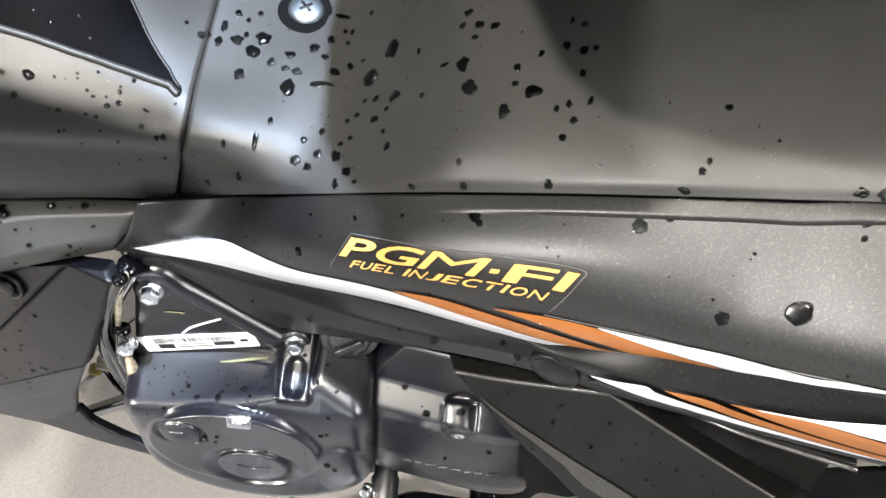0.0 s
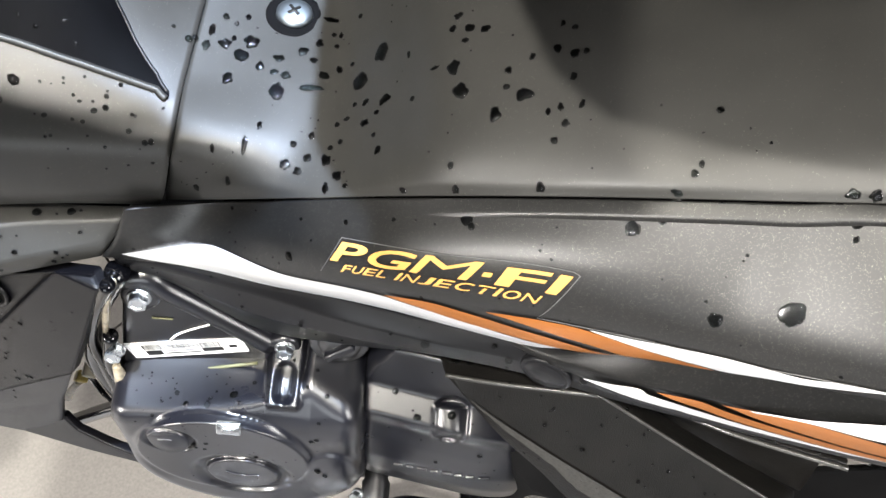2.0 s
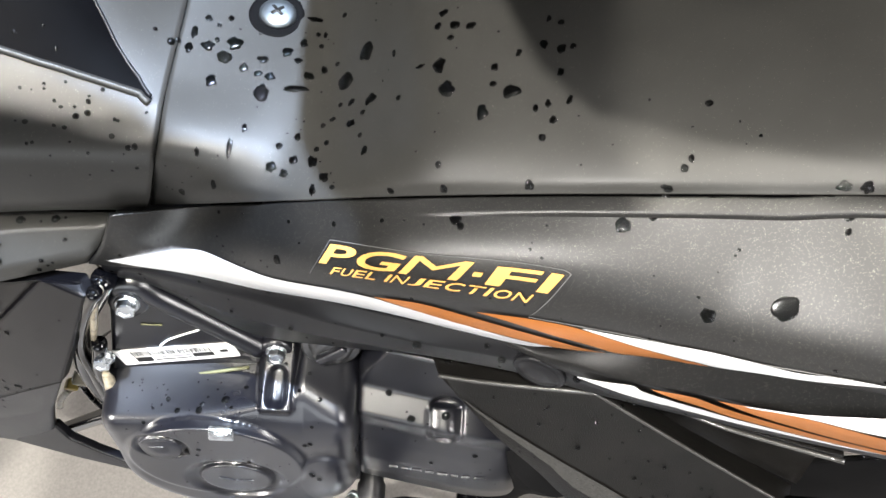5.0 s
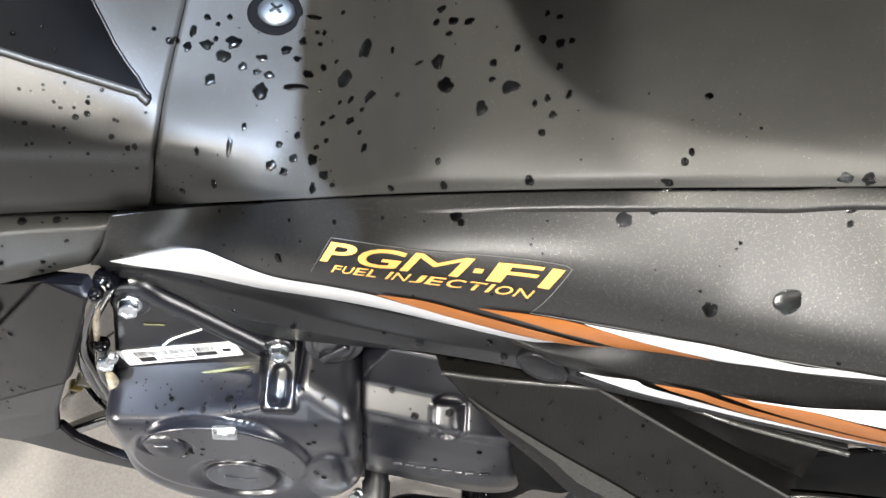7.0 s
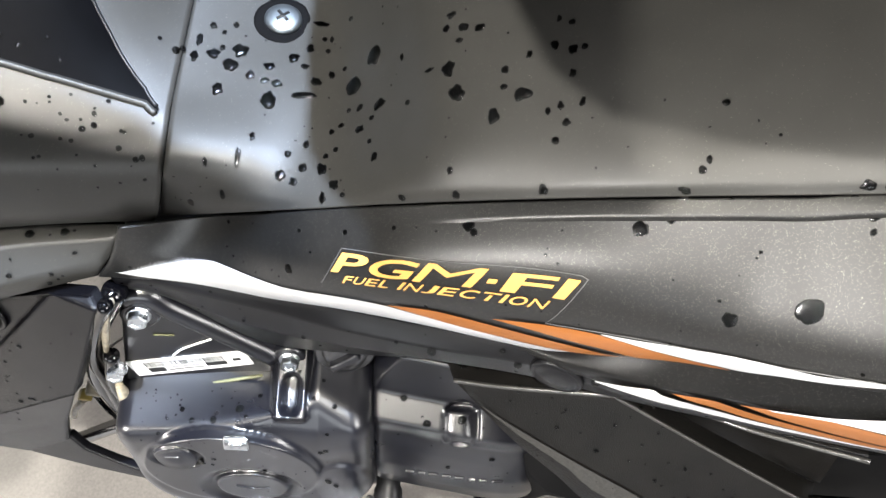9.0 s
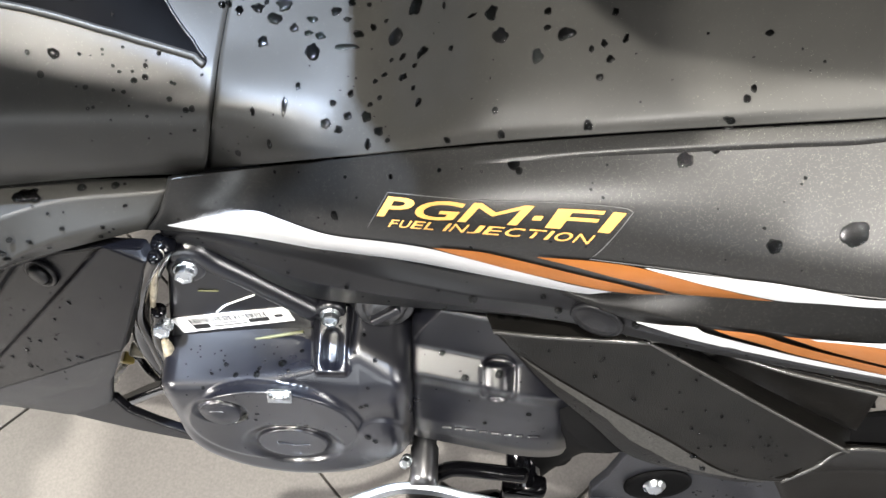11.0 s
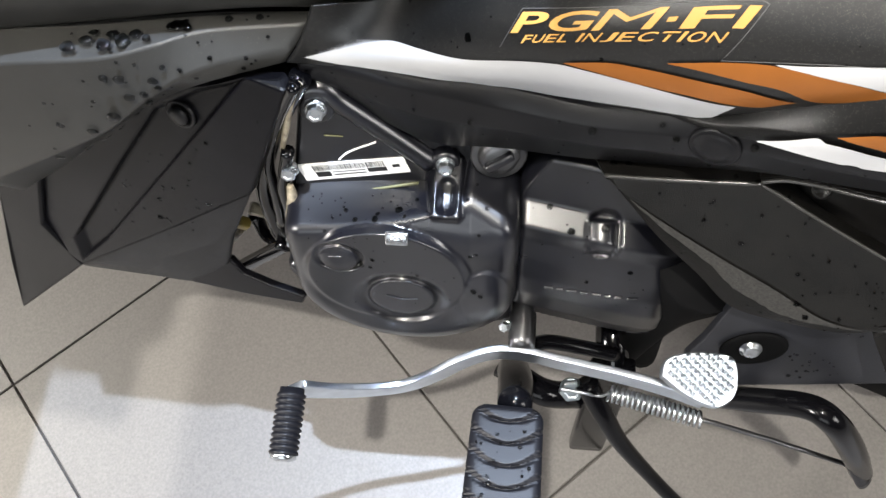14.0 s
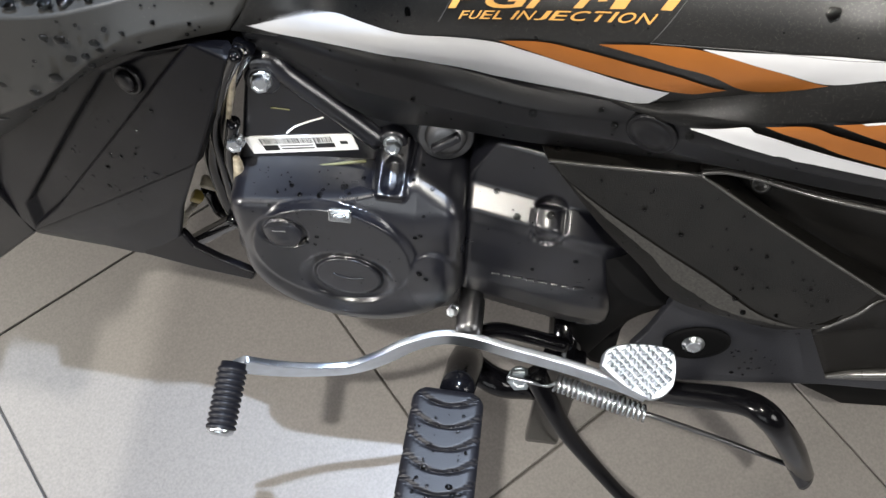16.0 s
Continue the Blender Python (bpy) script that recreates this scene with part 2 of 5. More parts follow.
def bar(pts, wide, high, steps=8, up=(0, 0, 1)):
    """A flat bar with rounded corners along a smooth curve: wide across, high along up."""
    n = (len(pts) - 1) * steps
    path = [Vector(spline_at(pts, i / n)) for i in range(n + 1)]
    c = min(wide, high) * 0.22
    w, h = wide / 2, high / 2
    shape = [(w - c, h), (w - 0.3 * c, h - 0.3 * c), (w, h - c), (w, c - h), (w - 0.3 * c, 0.3 * c - h), (w - c, -h), (c - w, -h), (0.3 * c - w, 0.3 * c - h), (-w, c - h), (-w, h - c), (0.3 * c - w, h - 0.3 * c), (c - w, h)]
    bm, rings = bmesh.new(), []
    for i, p in enumerate(path):
        d = (path[min(i + 1, n)] - path[max(i - 1, 0)]).normalized()
        side = d.cross(Vector(up)).normalized()
        top = side.cross(d)
        rings.append([bm.verts.new(p + a * side + b * top) for a, b in shape])
    for a, b in zip(rings, rings[1:]):
        for k in range(len(shape)):
            bm.faces.new((a[k], a[(k + 1) % len(shape)], b[(k + 1) % len(shape)], b[k]))
    bm.faces.new(rings[0][::-1]), bm.faces.new(rings[-1])
    bmesh.ops.recalc_face_normals(bm, faces=bm.faces[:])
    return bm


def join(*bms):
    """One mesh out of several."""
    first = bms[0]
    for other in bms[1:]:
        me = bpy.data.meshes.new("joined")
        other.to_mesh(me)
        other.free()
        first.from_mesh(me)
        bpy.data.meshes.remove(me)
    return first


def skin(sections, u, v, lift=0.0):
    """The place on a lofted surface, lifted off it towards its open side, and the normal there."""
    p = Vector(loft_at(sections, u, v))
    a = Vector(loft_at(sections, u + 0.004, v)) - Vector(loft_at(sections, u - 0.004, v))
    b = Vector(loft_at(sections, u, v + 0.004)) - Vector(loft_at(sections, u, v - 0.004))
    n = a.cross(b).normalized()
    if n.dot(Vector((0, -1, 0.6))) < 0:
        n = -n
    return p + n * lift, n


def strip(sections, top, bottom, lift=0.0005, nu=64, nv=8):
    """A decal on a lofted surface between two lines of (u, v)."""
    rows = []
    for i in range(nu + 1):
        a, b = spline_at(top, i / nu), spline_at(bottom, i / nu)
        rows.append([skin(sections, *(a + (b - a) * j / nv), lift)[0] for j in range(nv + 1)])
    return sheet(rows, 0)


def lettering(text, sections, corners, spans, bold=0.0, lift=0.0008):
    """Wide slanting text on a lofted surface in the quad of (u, v) corners: bottom left, bottom right, top right, top left; spans: where each letter begins and ends along it."""
    a, b, c, d = [np.array(q) for q in corners]
    layers = []
    for sign, (s0, s1) in zip(text, spans):
        cu = bpy.data.curves.new("text", "FONT")
        cu.body, cu.resolution_u, cu.offset = sign, 4, 0.0 if sign in "MN" else bold
        ob = new("text", cu)
        me = bpy.data.meshes.new_from_object(ob)
        bm = bmesh.new()
        bm.from_mesh(me)
        bpy.data.objects.remove(ob), bpy.data.meshes.remove(me), bpy.data.curves.remove(cu)
        bmesh.ops.triangulate(bm, faces=bm.faces[:])
        bmesh.ops.subdivide_edges(bm, edges=[e for e in bm.edges if e.calc_length() > 0.2], cuts=2)
        xs, ys = [v.co.x for v in bm.verts], [v.co.y for v in bm.verts]
        x0, x1, y0, y1 = min(xs), max(xs), min(ys), max(ys)
        for v in bm.verts:
            s, t = s0 + (v.co.x - x0) / (x1 - x0) * (s1 - s0), (v.co.y - y0) / (y1 - y0)
            v.co = skin(sections, *((a + (b - a) * s) * (1 - t) + (d + (c - d) * s) * t), lift)[0]
        bm.normal_update()
        if sum((f.normal for f in bm.faces), Vector()).dot(Vector((0, -1, 0.6))) < 0:
            bmesh.ops.reverse_faces(bm, faces=bm.faces[:])
        layers.append(bm)
    return join(*layers)


def spaced(text, widths, gap):
    """Spans for the letters of a line, from their widths."""
    at, out = 0.0, []
    for sign in text:
        w = widths.get(sign, 1.0)
        out.append((at, at + w))
        at += w + gap
    return [(p / (at - gap), q / (at - gap)) for p, q in out]


def hex_bolt(name, place, normal, parent, size=0.0042, flange=0.0058, mat=None, spin=10):
    """A flange bolt's head: washer face, hexagon with a chamfered top and a dished middle."""
    m = facing(place, normal, spin)
    head = turned([(size * 1.15, 0.0012), (size * 1.15, 0.0046), (size * 1.02, 0.0056), (size * 0.7, 0.0056), (size * 0.55, 0.0050)], m, 6)
    ob = part(name, join(turned([(flange, -0.001), (flange, 0.0006), (flange * 0.9, 0.0014), (size * 1.1, 0.0016)], m, 28), head), mat or STEEL, parent, "zinc plated flange bolt", smooth=False)
    return ob


def inward(n, d):
    return [-c * d for c in n]


def smin(p, q, k):
    """The lower of two heights, with a rounded inner corner of size k."""
    w = np.clip(0.5 + 0.5 * (q - p) / k, 0, 1)
    return q + (p - q) * w - k * w * (1 - w)


def smax(p, q, k):
    return -smin(-p, -q, k)


def ramp(x, lo, hi):
    w = np.clip((x - lo) / (hi - lo), 0, 1)
    return w * w * (3 - 2 * w)


def casting(height, origin, wide, tall, step=0.001, floor_at=-0.085):
    """A cast part as a relief: height(a, b) over a slanting plane, a along the machine and b up the plane; what lies under floor_at is left out."""
    o, across, up, out = Vector(origin), Vector((1, 0, 0)), Vector((0, 0.866, 0.5)), Vector((0, -0.5, 0.866))
    a = np.arange(wide[0], wide[1] + step / 2, step)
    b = np.arange(tall[0], tall[1] + step / 2, step)
    B, A = np.meshgrid(b, a)
    H = height(A, B)
    bm, made = bmesh.new(), {}

    def vert(i, j):
        if (i, j) not in made:
            made[i, j] = bm.verts.new(o + across * a[i] + up * b[j] + out * max(H[i, j], floor_at))
        return made[i, j]

    for i in range(len(a) - 1):
        for j in range(len(b) - 1):
            if H[i:i + 2, j:j + 2].max() > floor_at:
                bm.faces.new((vert(i, j), vert(i + 1, j), vert(i + 1, j + 1), vert(i, j + 1)))
    return bm


# ---- room ----
def slab(name, lo, hi, mat, label, category):
    c = [(a + b) / 2 for a, b in zip(lo, hi)]
    ob = part(name, box([b - a for a, b in zip(lo, hi)], Matrix.Translation(c)), mat, None, label, smooth=False)
    return tagged(ob, category=category, kind="structure")


floor = slab("floor", (-4, -4, -0.05), (4, 4, -0.0025), GROUT, "beige matt floor tiles with dark grout lines", "floor")
slab("wall_north", (-4.1, 4, -0.05), (4.1, 4.1, 3.3), WALLP, "plain grey painted wall", "wall")
# south wall pieces leave the assumed opening free for the added fill
slab("wall_south", (-4.1, -4.1, -0.05), (FILL_OPENING[0], -4, 3.3), WALLP, "plain grey painted wall beside the added light opening", "wall")
slab("wall_south", (FILL_OPENING[1], -4.1, -0.05), (4.1, -4, 3.3), WALLP, "plain grey painted wall beside the added light opening", "wall")
slab("wall_south", (FILL_OPENING[0], -4.1, FILL_OPENING[3]), (FILL_OPENING[1], -4, 3.3), WALLP, "plain grey painted wall above the added light opening", "wall")
slab("wall_south", (FILL_OPENING[0], -4.1, -0.05), (FILL_OPENING[1], -4, FILL_OPENING[2]), WALLP, "plain grey painted wall below the added light opening", "wall")
slab("wall_east", (4, -4, -0.05), (4.1, 4, 3.3), WALLP, "plain grey painted wall", "wall")
slab("wall_west", (-4.1, -4, -0.05), (-4, 4, 3.3), WALLP, "plain grey painted wall", "wall")
slab("ceiling", (-4.1, -4.1, 3.3), (4.1, 4.1, 3.4), WALLP, "plain grey ceiling", "ceiling")


def ceiling_spot(x, y, size, low):
    ob = tagged(new("ceiling_spotlight"), "unseen grey round ceiling spotlight on a stem", "lamp", "ceiling spotlights")
    ob.location = (x, y, 3.3)
    d = low - 3.3
    part("stem", turned([(0.012, d + 0.11), (0.012, 0.0)]), WALLP, ob)
    part("housing", turned([(size * 0.75, d + 0.02), (size * 0.78, d + 0.02), (size * 0.78, d + 0.10), (size * 0.5, d + 0.12)], sides=40), WALLP, ob)
    return ob


# a housing for each lamp, the two added side fills included
for name, eye, watts, colour, size in LAMPS:
    ceiling_spot(eye[0], eye[1], 0.09, eye[2])
batten = tagged(new("tube_light"), "grey ceiling batten with a long tube lamp", "lamp")
batten.location = (TUBE[0], TUBE[1], 3.3)
part("tray", box((0.7, 0.2, 0.05), Matrix.Translation((0, 0, -0.025)), 0.008), WALLP, batten)
part("tube", tube([(-0.3, 0, -0.062), (0, 0, -0.062), (0.3, 0, -0.062)], 0.013), LABEL, batten)

# ---- motorcycle ----
bike = tagged(new("motorcycle"), "wet black motorcycle with orange and white decals on its centre stand", "motorcycle")

U_SECTIONS = [
    [(-0.1161, 0.1603, 0.4690), (-0.1110, 0.1614, 0.4850), (-0.1039, 0.1664, 0.5082), (-0.1046, 0.1977, 0.5099), (-0.1033, 0.2316, 0.5117), (-0.1012, 0.2811, 0.5144)],
    [(-0.0910, 0.1551, 0.4830), (-0.0889, 0.1584, 0.4940), (-0.0867, 0.1685, 0.5078), (-0.0883, 0.1997, 0.5088), (-0.0894, 0.2334, 0.5090), (-0.0890, 0.2828, 0.5095)],
    [(-0.0700, 0.1514, 0.4940), (-0.0692, 0.1558, 0.5010), (-0.0698, 0.1705, 0.5074), (-0.0733, 0.2016, 0.5082), (-0.0766, 0.2351, 0.5074), (-0.0792, 0.2843, 0.5070)],
    [(-0.0493, 0.1482, 0.5040), (-0.0500, 0.1548, 0.5060), (-0.0521, 0.1726, 0.5069), (-0.0545, 0.2040, 0.5074), (-0.0579, 0.2376, 0.5056), (-0.0619, 0.2867, 0.5045)],
    [(-0.0322, 0.1460, 0.5120), (-0.0330, 0.1529, 0.5130), (-0.0348, 0.1711, 0.5120), (-0.0399, 0.2069, 0.5080), (-0.0441, 0.2416, 0.5062), (-0.0497, 0.2899, 0.5050)],
    [(-0.0138, 0.1423, 0.5220), (-0.0142, 0.1467, 0.5270), (-0.0158, 0.1627, 0.5280), (-0.0188, 0.1945, 0.5260), (-0.0221, 0.2279, 0.5260), (-0.0267, 0.2762, 0.5270)],
    [(0.0053, 0.1376, 0.5340), (0.0047, 0.1416, 0.5390), (0.0036, 0.1543, 0.5440), (0.0016, 0.1821, 0.5450), (-0.0005, 0.2123, 0.5460), (-0.0037, 0.2581, 0.5460)],
    [(0.0381, 0.1321, 0.5490), (0.0374, 0.1363, 0.5530), (0.0365, 0.1493, 0.5570), (0.0357, 0.1750, 0.5590), (0.0354, 0.2055, 0.5580), (0.0350, 0.2517, 0.5560)],
    [(0.0701, 0.1255, 0.5650), (0.0691, 0.1290, 0.5690), (0.0687, 0.1419, 0.5720), (0.0696, 0.1679, 0.5730), (0.0714, 0.1978, 0.5710), (0.0743, 0.2433, 0.5680)],
    [(0.0982, 0.1195, 0.5790), (0.0974, 0.1237, 0.5820), (0.0973, 0.1355, 0.5850), (0.0995, 0.1611, 0.5860), (0.1032, 0.1897, 0.5840), (0.1095, 0.2343, 0.5800)],
    [(0.1275, 0.1131, 0.5940), (0.1264, 0.1166, 0.5970), (0.1266, 0.1280, 0.6000), (0.1310, 0.1537, 0.6000), (0.1369, 0.1808, 0.5980), (0.1465, 0.2234, 0.5940)],
    [(0.1514, 0.1044, 0.6120), (0.1500, 0.1079, 0.6150), (0.1513, 0.1190, 0.6170), (0.1574, 0.1435, 0.6170), (0.1661, 0.1697, 0.6140), (0.1790, 0.2097, 0.6100)],
]
upper = part("upper_cover", loft(U_SECTIONS, 90, 56), GREY, bike, "satin dark grey plastic upper body cover")

M_SECTIONS = [
    [(-0.126, 0.147, 0.483), (-0.130, 0.144, 0.474), (-0.134, 0.142, 0.466), (-0.138, 0.1405, 0.459), (-0.143, 0.139, 0.452)],
    [(-0.0939, 0.1551, 0.4800), (-0.096, 0.1475, 0.4725), (-0.098, 0.1405, 0.4658), (-0.100, 0.1380, 0.4590), (-0.101, 0.1375, 0.4514)],
    [(-0.0553, 0.1488, 0.5000), (-0.058, 0.135, 0.490), (-0.059, 0.1275, 0.477), (-0.060, 0.127, 0.467), (-0.060, 0.129, 0.458)],
    [(-0.0159, 0.1425, 0.5200), (-0.018, 0.125, 0.511), (-0.019, 0.1165, 0.497), (-0.020, 0.117, 0.478), (-0.020, 0.124, 0.4577)],
    [(0.0400, 0.1314, 0.5490), (0.039, 0.112, 0.540), (0.040, 0.1010, 0.522), (0.040, 0.1015, 0.496), (0.040, 0.109, 0.467)],
    [(0.0833, 0.1222, 0.5710), (0.081, 0.098, 0.554), (0.081, 0.0885, 0.540), (0.080, 0.0895, 0.522), (0.080, 0.095, 0.503)],
    [(0.0998, 0.1187, 0.5790), (0.101, 0.089, 0.562), (0.101, 0.0810, 0.550), (0.100, 0.0812, 0.541), (0.100, 0.0835, 0.529)],
    [(0.1280, 0.1128, 0.5930), (0.141, 0.0745, 0.584), (0.141, 0.0670, 0.573), (0.140, 0.0662, 0.568), (0.140, 0.0665, 0.562)],
    [(0.200, 0.092, 0.621), (0.200, 0.062, 0.606), (0.200, 0.054, 0.592), (0.200, 0.053, 0.586), (0.200, 0.053, 0.580)],
    [(0.280, 0.078, 0.646), (0.280, 0.048, 0.630), (0.280, 0.040, 0.614), (0.280, 0.039, 0.606), (0.280, 0.039, 0.598)],
]
side = part("side_cover", loft(M_SECTIONS, 150, 80), METAL, bike, "metallic black painted side cover with decals and water drops")

L_SECTIONS = [
    [(-0.2220, 0.1470, 0.4690), (-0.2124, 0.1432, 0.4920), (-0.2010, 0.1505, 0.5172), (-0.2024, 0.1673, 0.5255), (-0.2039, 0.1860, 0.5347), (-0.2071, 0.2250, 0.5539)],
    [(-0.1595, 0.1520, 0.4740), (-0.1566, 0.1503, 0.4880), (-0.1480, 0.1587, 0.5091), (-0.1469, 0.1737, 0.5160), (-0.1443, 0.1929, 0.5245), (-0.1384, 0.2416, 0.5463)],
    [(-0.1175, 0.158, 0.469), (-0.1114, 0.1571, 0.4840), (-0.1061, 0.1646, 0.5025), (-0.1048, 0.1790, 0.5090), (-0.1043, 0.1970, 0.5109), (-0.1011, 0.2801, 0.5153)],
]
front = part("front_side_cover", sheet(loft_many(L_SECTIONS, np.linspace(-0.6, 1, 65), np.linspace(0, 1, 41)), 0.002), GREY, bike, "satin grey plastic front side cover with glossy insert")

G_SECTIONS = [
    [(-0.3300, 0.1400, 0.4600), (-0.3230, 0.1240, 0.4540), (-0.3360, 0.1120, 0.3600), (-0.3480, 0.1330, 0.3080)],
    [(-0.2800, 0.1450, 0.4640), (-0.2740, 0.1260, 0.4600), (-0.2860, 0.1140, 0.3900), (-0.2960, 0.1320, 0.3520)],
    [(-0.2330, 0.1500, 0.4640), (-0.2285, 0.1280, 0.4640), (-0.2400, 0.1165, 0.4180), (-0.2500, 0.1315, 0.3950)],
    [(-0.2050, 0.1520, 0.4660), (-0.2045, 0.1340, 0.4660), (-0.2105, 0.1235, 0.4400), (-0.2180, 0.1318, 0.4215)],
    [(-0.1750, 0.1545, 0.4672), (-0.1770, 0.1440, 0.4670), (-0.1815, 0.1325, 0.4540), (-0.1855, 0.1310, 0.4430)],
    [(-0.1295, 0.1568, 0.4672), (-0.1318, 0.1500, 0.4665), (-0.1375, 0.1440, 0.4590), (-0.1432, 0.1395, 0.4520)],
]
part("front_lower_strip", facets(G_SECTIONS, 0.0015, 3, nu=10), GREY, bike, "satin grey plastic strip with a bevelled upper edge", smooth="folded")

D_SECTIONS = [
    [(0.030, 0.1125, 0.4650), (0.031, 0.1115, 0.4640), (0.032, 0.1110, 0.4635)],
    [(0.045, 0.1070, 0.4730), (0.046, 0.1030, 0.4715), (0.046, 0.1020, 0.4690)],
    [(0.060, 0.1030, 0.4860), (0.060, 0.0965, 0.4810), (0.060, 0.0950, 0.4746)],
    [(0.080, 0.0950, 0.5030), (0.080, 0.0872, 0.4935), (0.080, 0.0883, 0.4768)],
    [(0.100, 0.0835, 0.5290), (0.100, 0.0779, 0.5138), (0.100, 0.0841, 0.4765)],
    [(0.120, 0.0745, 0.5460), (0.120, 0.0690, 0.5300), (0.120, 0.0782, 0.4826)],
    [(0.160, 0.0605, 0.5710), (0.160, 0.0550, 0.5500), (0.160, 0.0680, 0.4950)],
    [(0.220, 0.0500, 0.5880), (0.220, 0.0440, 0.5640), (0.220, 0.0560, 0.5080)],
    [(0.280, 0.0380, 0.6000), (0.280, 0.0320, 0.5740), (0.280, 0.0440, 0.5160)],
]
ledge = part("lower_side_cover", facets(D_SECTIONS, 0.0012, 3, nu=10), LEDGE, bike, "metallic black lower side cover with a ledge and decals", smooth="folded")

C_SECTIONS = [
    [(-0.139, 0.1405, 0.4520), (-0.138, 0.1385, 0.4495), (-0.137, 0.1380, 0.4465), (-0.136, 0.1380, 0.4435)],
    [(-0.120, 0.1390, 0.4530), (-0.120, 0.1375, 0.4465), (-0.120, 0.1380, 0.4350), (-0.120, 0.1410, 0.4195)],
    [(-0.080, 0.1347, 0.4512), (-0.080, 0.1305, 0.4455), (-0.080, 0.1265, 0.4300), (-0.080, 0.1275, 0.4060)],
    [(-0.040, 0.1260, 0.4587), (-0.040, 0.1195, 0.4505), (-0.040, 0.1170, 0.4370), (-0.040, 0.1210, 0.4130)],
    [(0.000, 0.1210, 0.4573), (0.000, 0.1130, 0.4490), (0.000, 0.1125, 0.4350), (0.000, 0.1215, 0.4060)],
    [(0.040, 0.1090, 0.4670), (0.040, 0.1045, 0.4580), (0.040, 0.1045, 0.4430), (0.040, 0.1150, 0.4150)],
    [(0.080, 0.0885, 0.4766), (0.080, 0.0890, 0.4680), (0.080, 0.0935, 0.4500), (0.080, 0.1060, 0.4280)],
    [(0.120, 0.0784, 0.4824), (0.120, 0.0795, 0.4720), (0.120, 0.0845, 0.4550), (0.120, 0.0980, 0.4340)],
    [(0.180, 0.0640, 0.4990), (0.180, 0.0650, 0.4860), (0.180, 0.0710, 0.4660), (0.180, 0.0870, 0.4420)],
    [(0.280, 0.0442, 0.5158), (0.280, 0.0460, 0.5000), (0.280, 0.0530, 0.4800), (0.280, 0.0700, 0.4520)],
]
lip = part("lower_lip", facets(C_SECTIONS, 0.003, 3, nu=10), BLACK, bike, "black plastic lower edge of the side cover", smooth="folded")
part("plug", turned([(0.0112, -0.002), (0.0112, 0.0004), (0.0100, 0.0012), (0.0094, 0.0004), (0.0085, 0.0014), (0.004, 0.0020)], facing(*skin(C_SECTIONS, *(0.5829, 0.3622), 0.0012))), BLACK, lip, "round black plastic plug")

# decals and lettering
part("white_stripe", strip(M_SECTIONS, [(0.0191, 0.8374), (0.0526, 0.6441), (0.0876, 0.5113), (0.1228, 0.4253), (0.1623, 0.4553), (0.1986, 0.4897), (0.2266, 0.5099), (0.2764, 0.5255), (0.3304, 0.5670), (0.3534, 0.6103), (0.3924, 0.6985), (0.4319, 0.7862), (0.4679, 0.8571)],
    [(0.0194, 0.8501), (0.0574, 0.9247), (0.0921, 0.9591), (0.1270, 0.9909), (0.1623, 1.0205), (0.1973, 1.0454), (0.2323, 1.0037), (0.2765, 1.0037), (0.3344, 0.9980), (0.3583, 0.9826), (0.3986, 0.9513), (0.4358, 0.9692), (0.4533, 1.0087)]), WHITE, side, "white vinyl decal")
part("orange_stripe", strip(M_SECTIONS, [(0.3374, 0.5536), (0.3677, 0.5473), (0.3895, 0.5759), (0.4261, 0.6405), (0.4708, 0.7230), (0.5164, 0.8672)],
    [(0.3379, 0.5584), (0.3635, 0.6219), (0.3923, 0.6931), (0.4309, 0.7623), (0.4691, 0.8403), (0.4896, 0.8793)], 0.0007), ORANGE, side, "orange vinyl decal")
part("orange_stripe", strip(M_SECTIONS, [(0.4056, 0.5422), (0.4404, 0.5330), (0.4770, 0.5497), (0.5219, 0.6322), (0.5693, 0.7524), (0.6458, 0.9933)],
    [(0.4057, 0.5459), (0.4238, 0.5767), (0.4574, 0.6395), (0.4972, 0.7255), (0.5492, 0.9470), (0.6143, 1.0107)], 0.0007), ORANGE, side, "orange vinyl decal")
part("white_stripe", strip(M_SECTIONS, [(0.4766, 0.5428), (0.5023, 0.5513), (0.5494, 0.5545), (0.6272, 0.5583), (0.6724, 0.5964), (0.7049, 0.7014), (0.7234, 0.6060), (0.7541, 0.6266)],
    [(0.4782, 0.5492), (0.5164, 0.6223), (0.5693, 0.7524), (0.6479, 0.9814), (0.6875, 0.9545), (0.7123, 0.9339), (0.7309, 0.8447), (0.7556, 0.6813)]), WHITE, side, "white vinyl decal")
part("white_stripe", strip(D_SECTIONS, [(0.2623, 0.8870), (0.3586, 0.5426), (0.3938, 0.6428), (0.4688, 0.7797), (0.5348, 0.8395), (0.6545, 0.9231), (0.7347, 1.0136), (0.7846, 1.0836)],
    [(0.2635, 0.9391), (0.3714, 0.9850), (0.4388, 0.9912), (0.5042, 0.9918), (0.5706, 0.9898), (0.6706, 1.0274), (0.7445, 1.0804), (0.7892, 1.1170)], 0.0009), WHITE, ledge, "white vinyl decal")
part("orange_stripe", strip(D_SECTIONS, [(0.4011, 0.5178), (0.4670, 0.5289), (0.5238, 0.6307), (0.6217, 0.7324), (0.7064, 0.8351), (0.7615, 0.9230)],
    [(0.4035, 0.5289), (0.4546, 0.6703), (0.5500, 0.8038), (0.6507, 0.9001), (0.7335, 1.0054), (0.7835, 1.0753)], 0.0009), ORANGE, ledge, "orange vinyl decal")
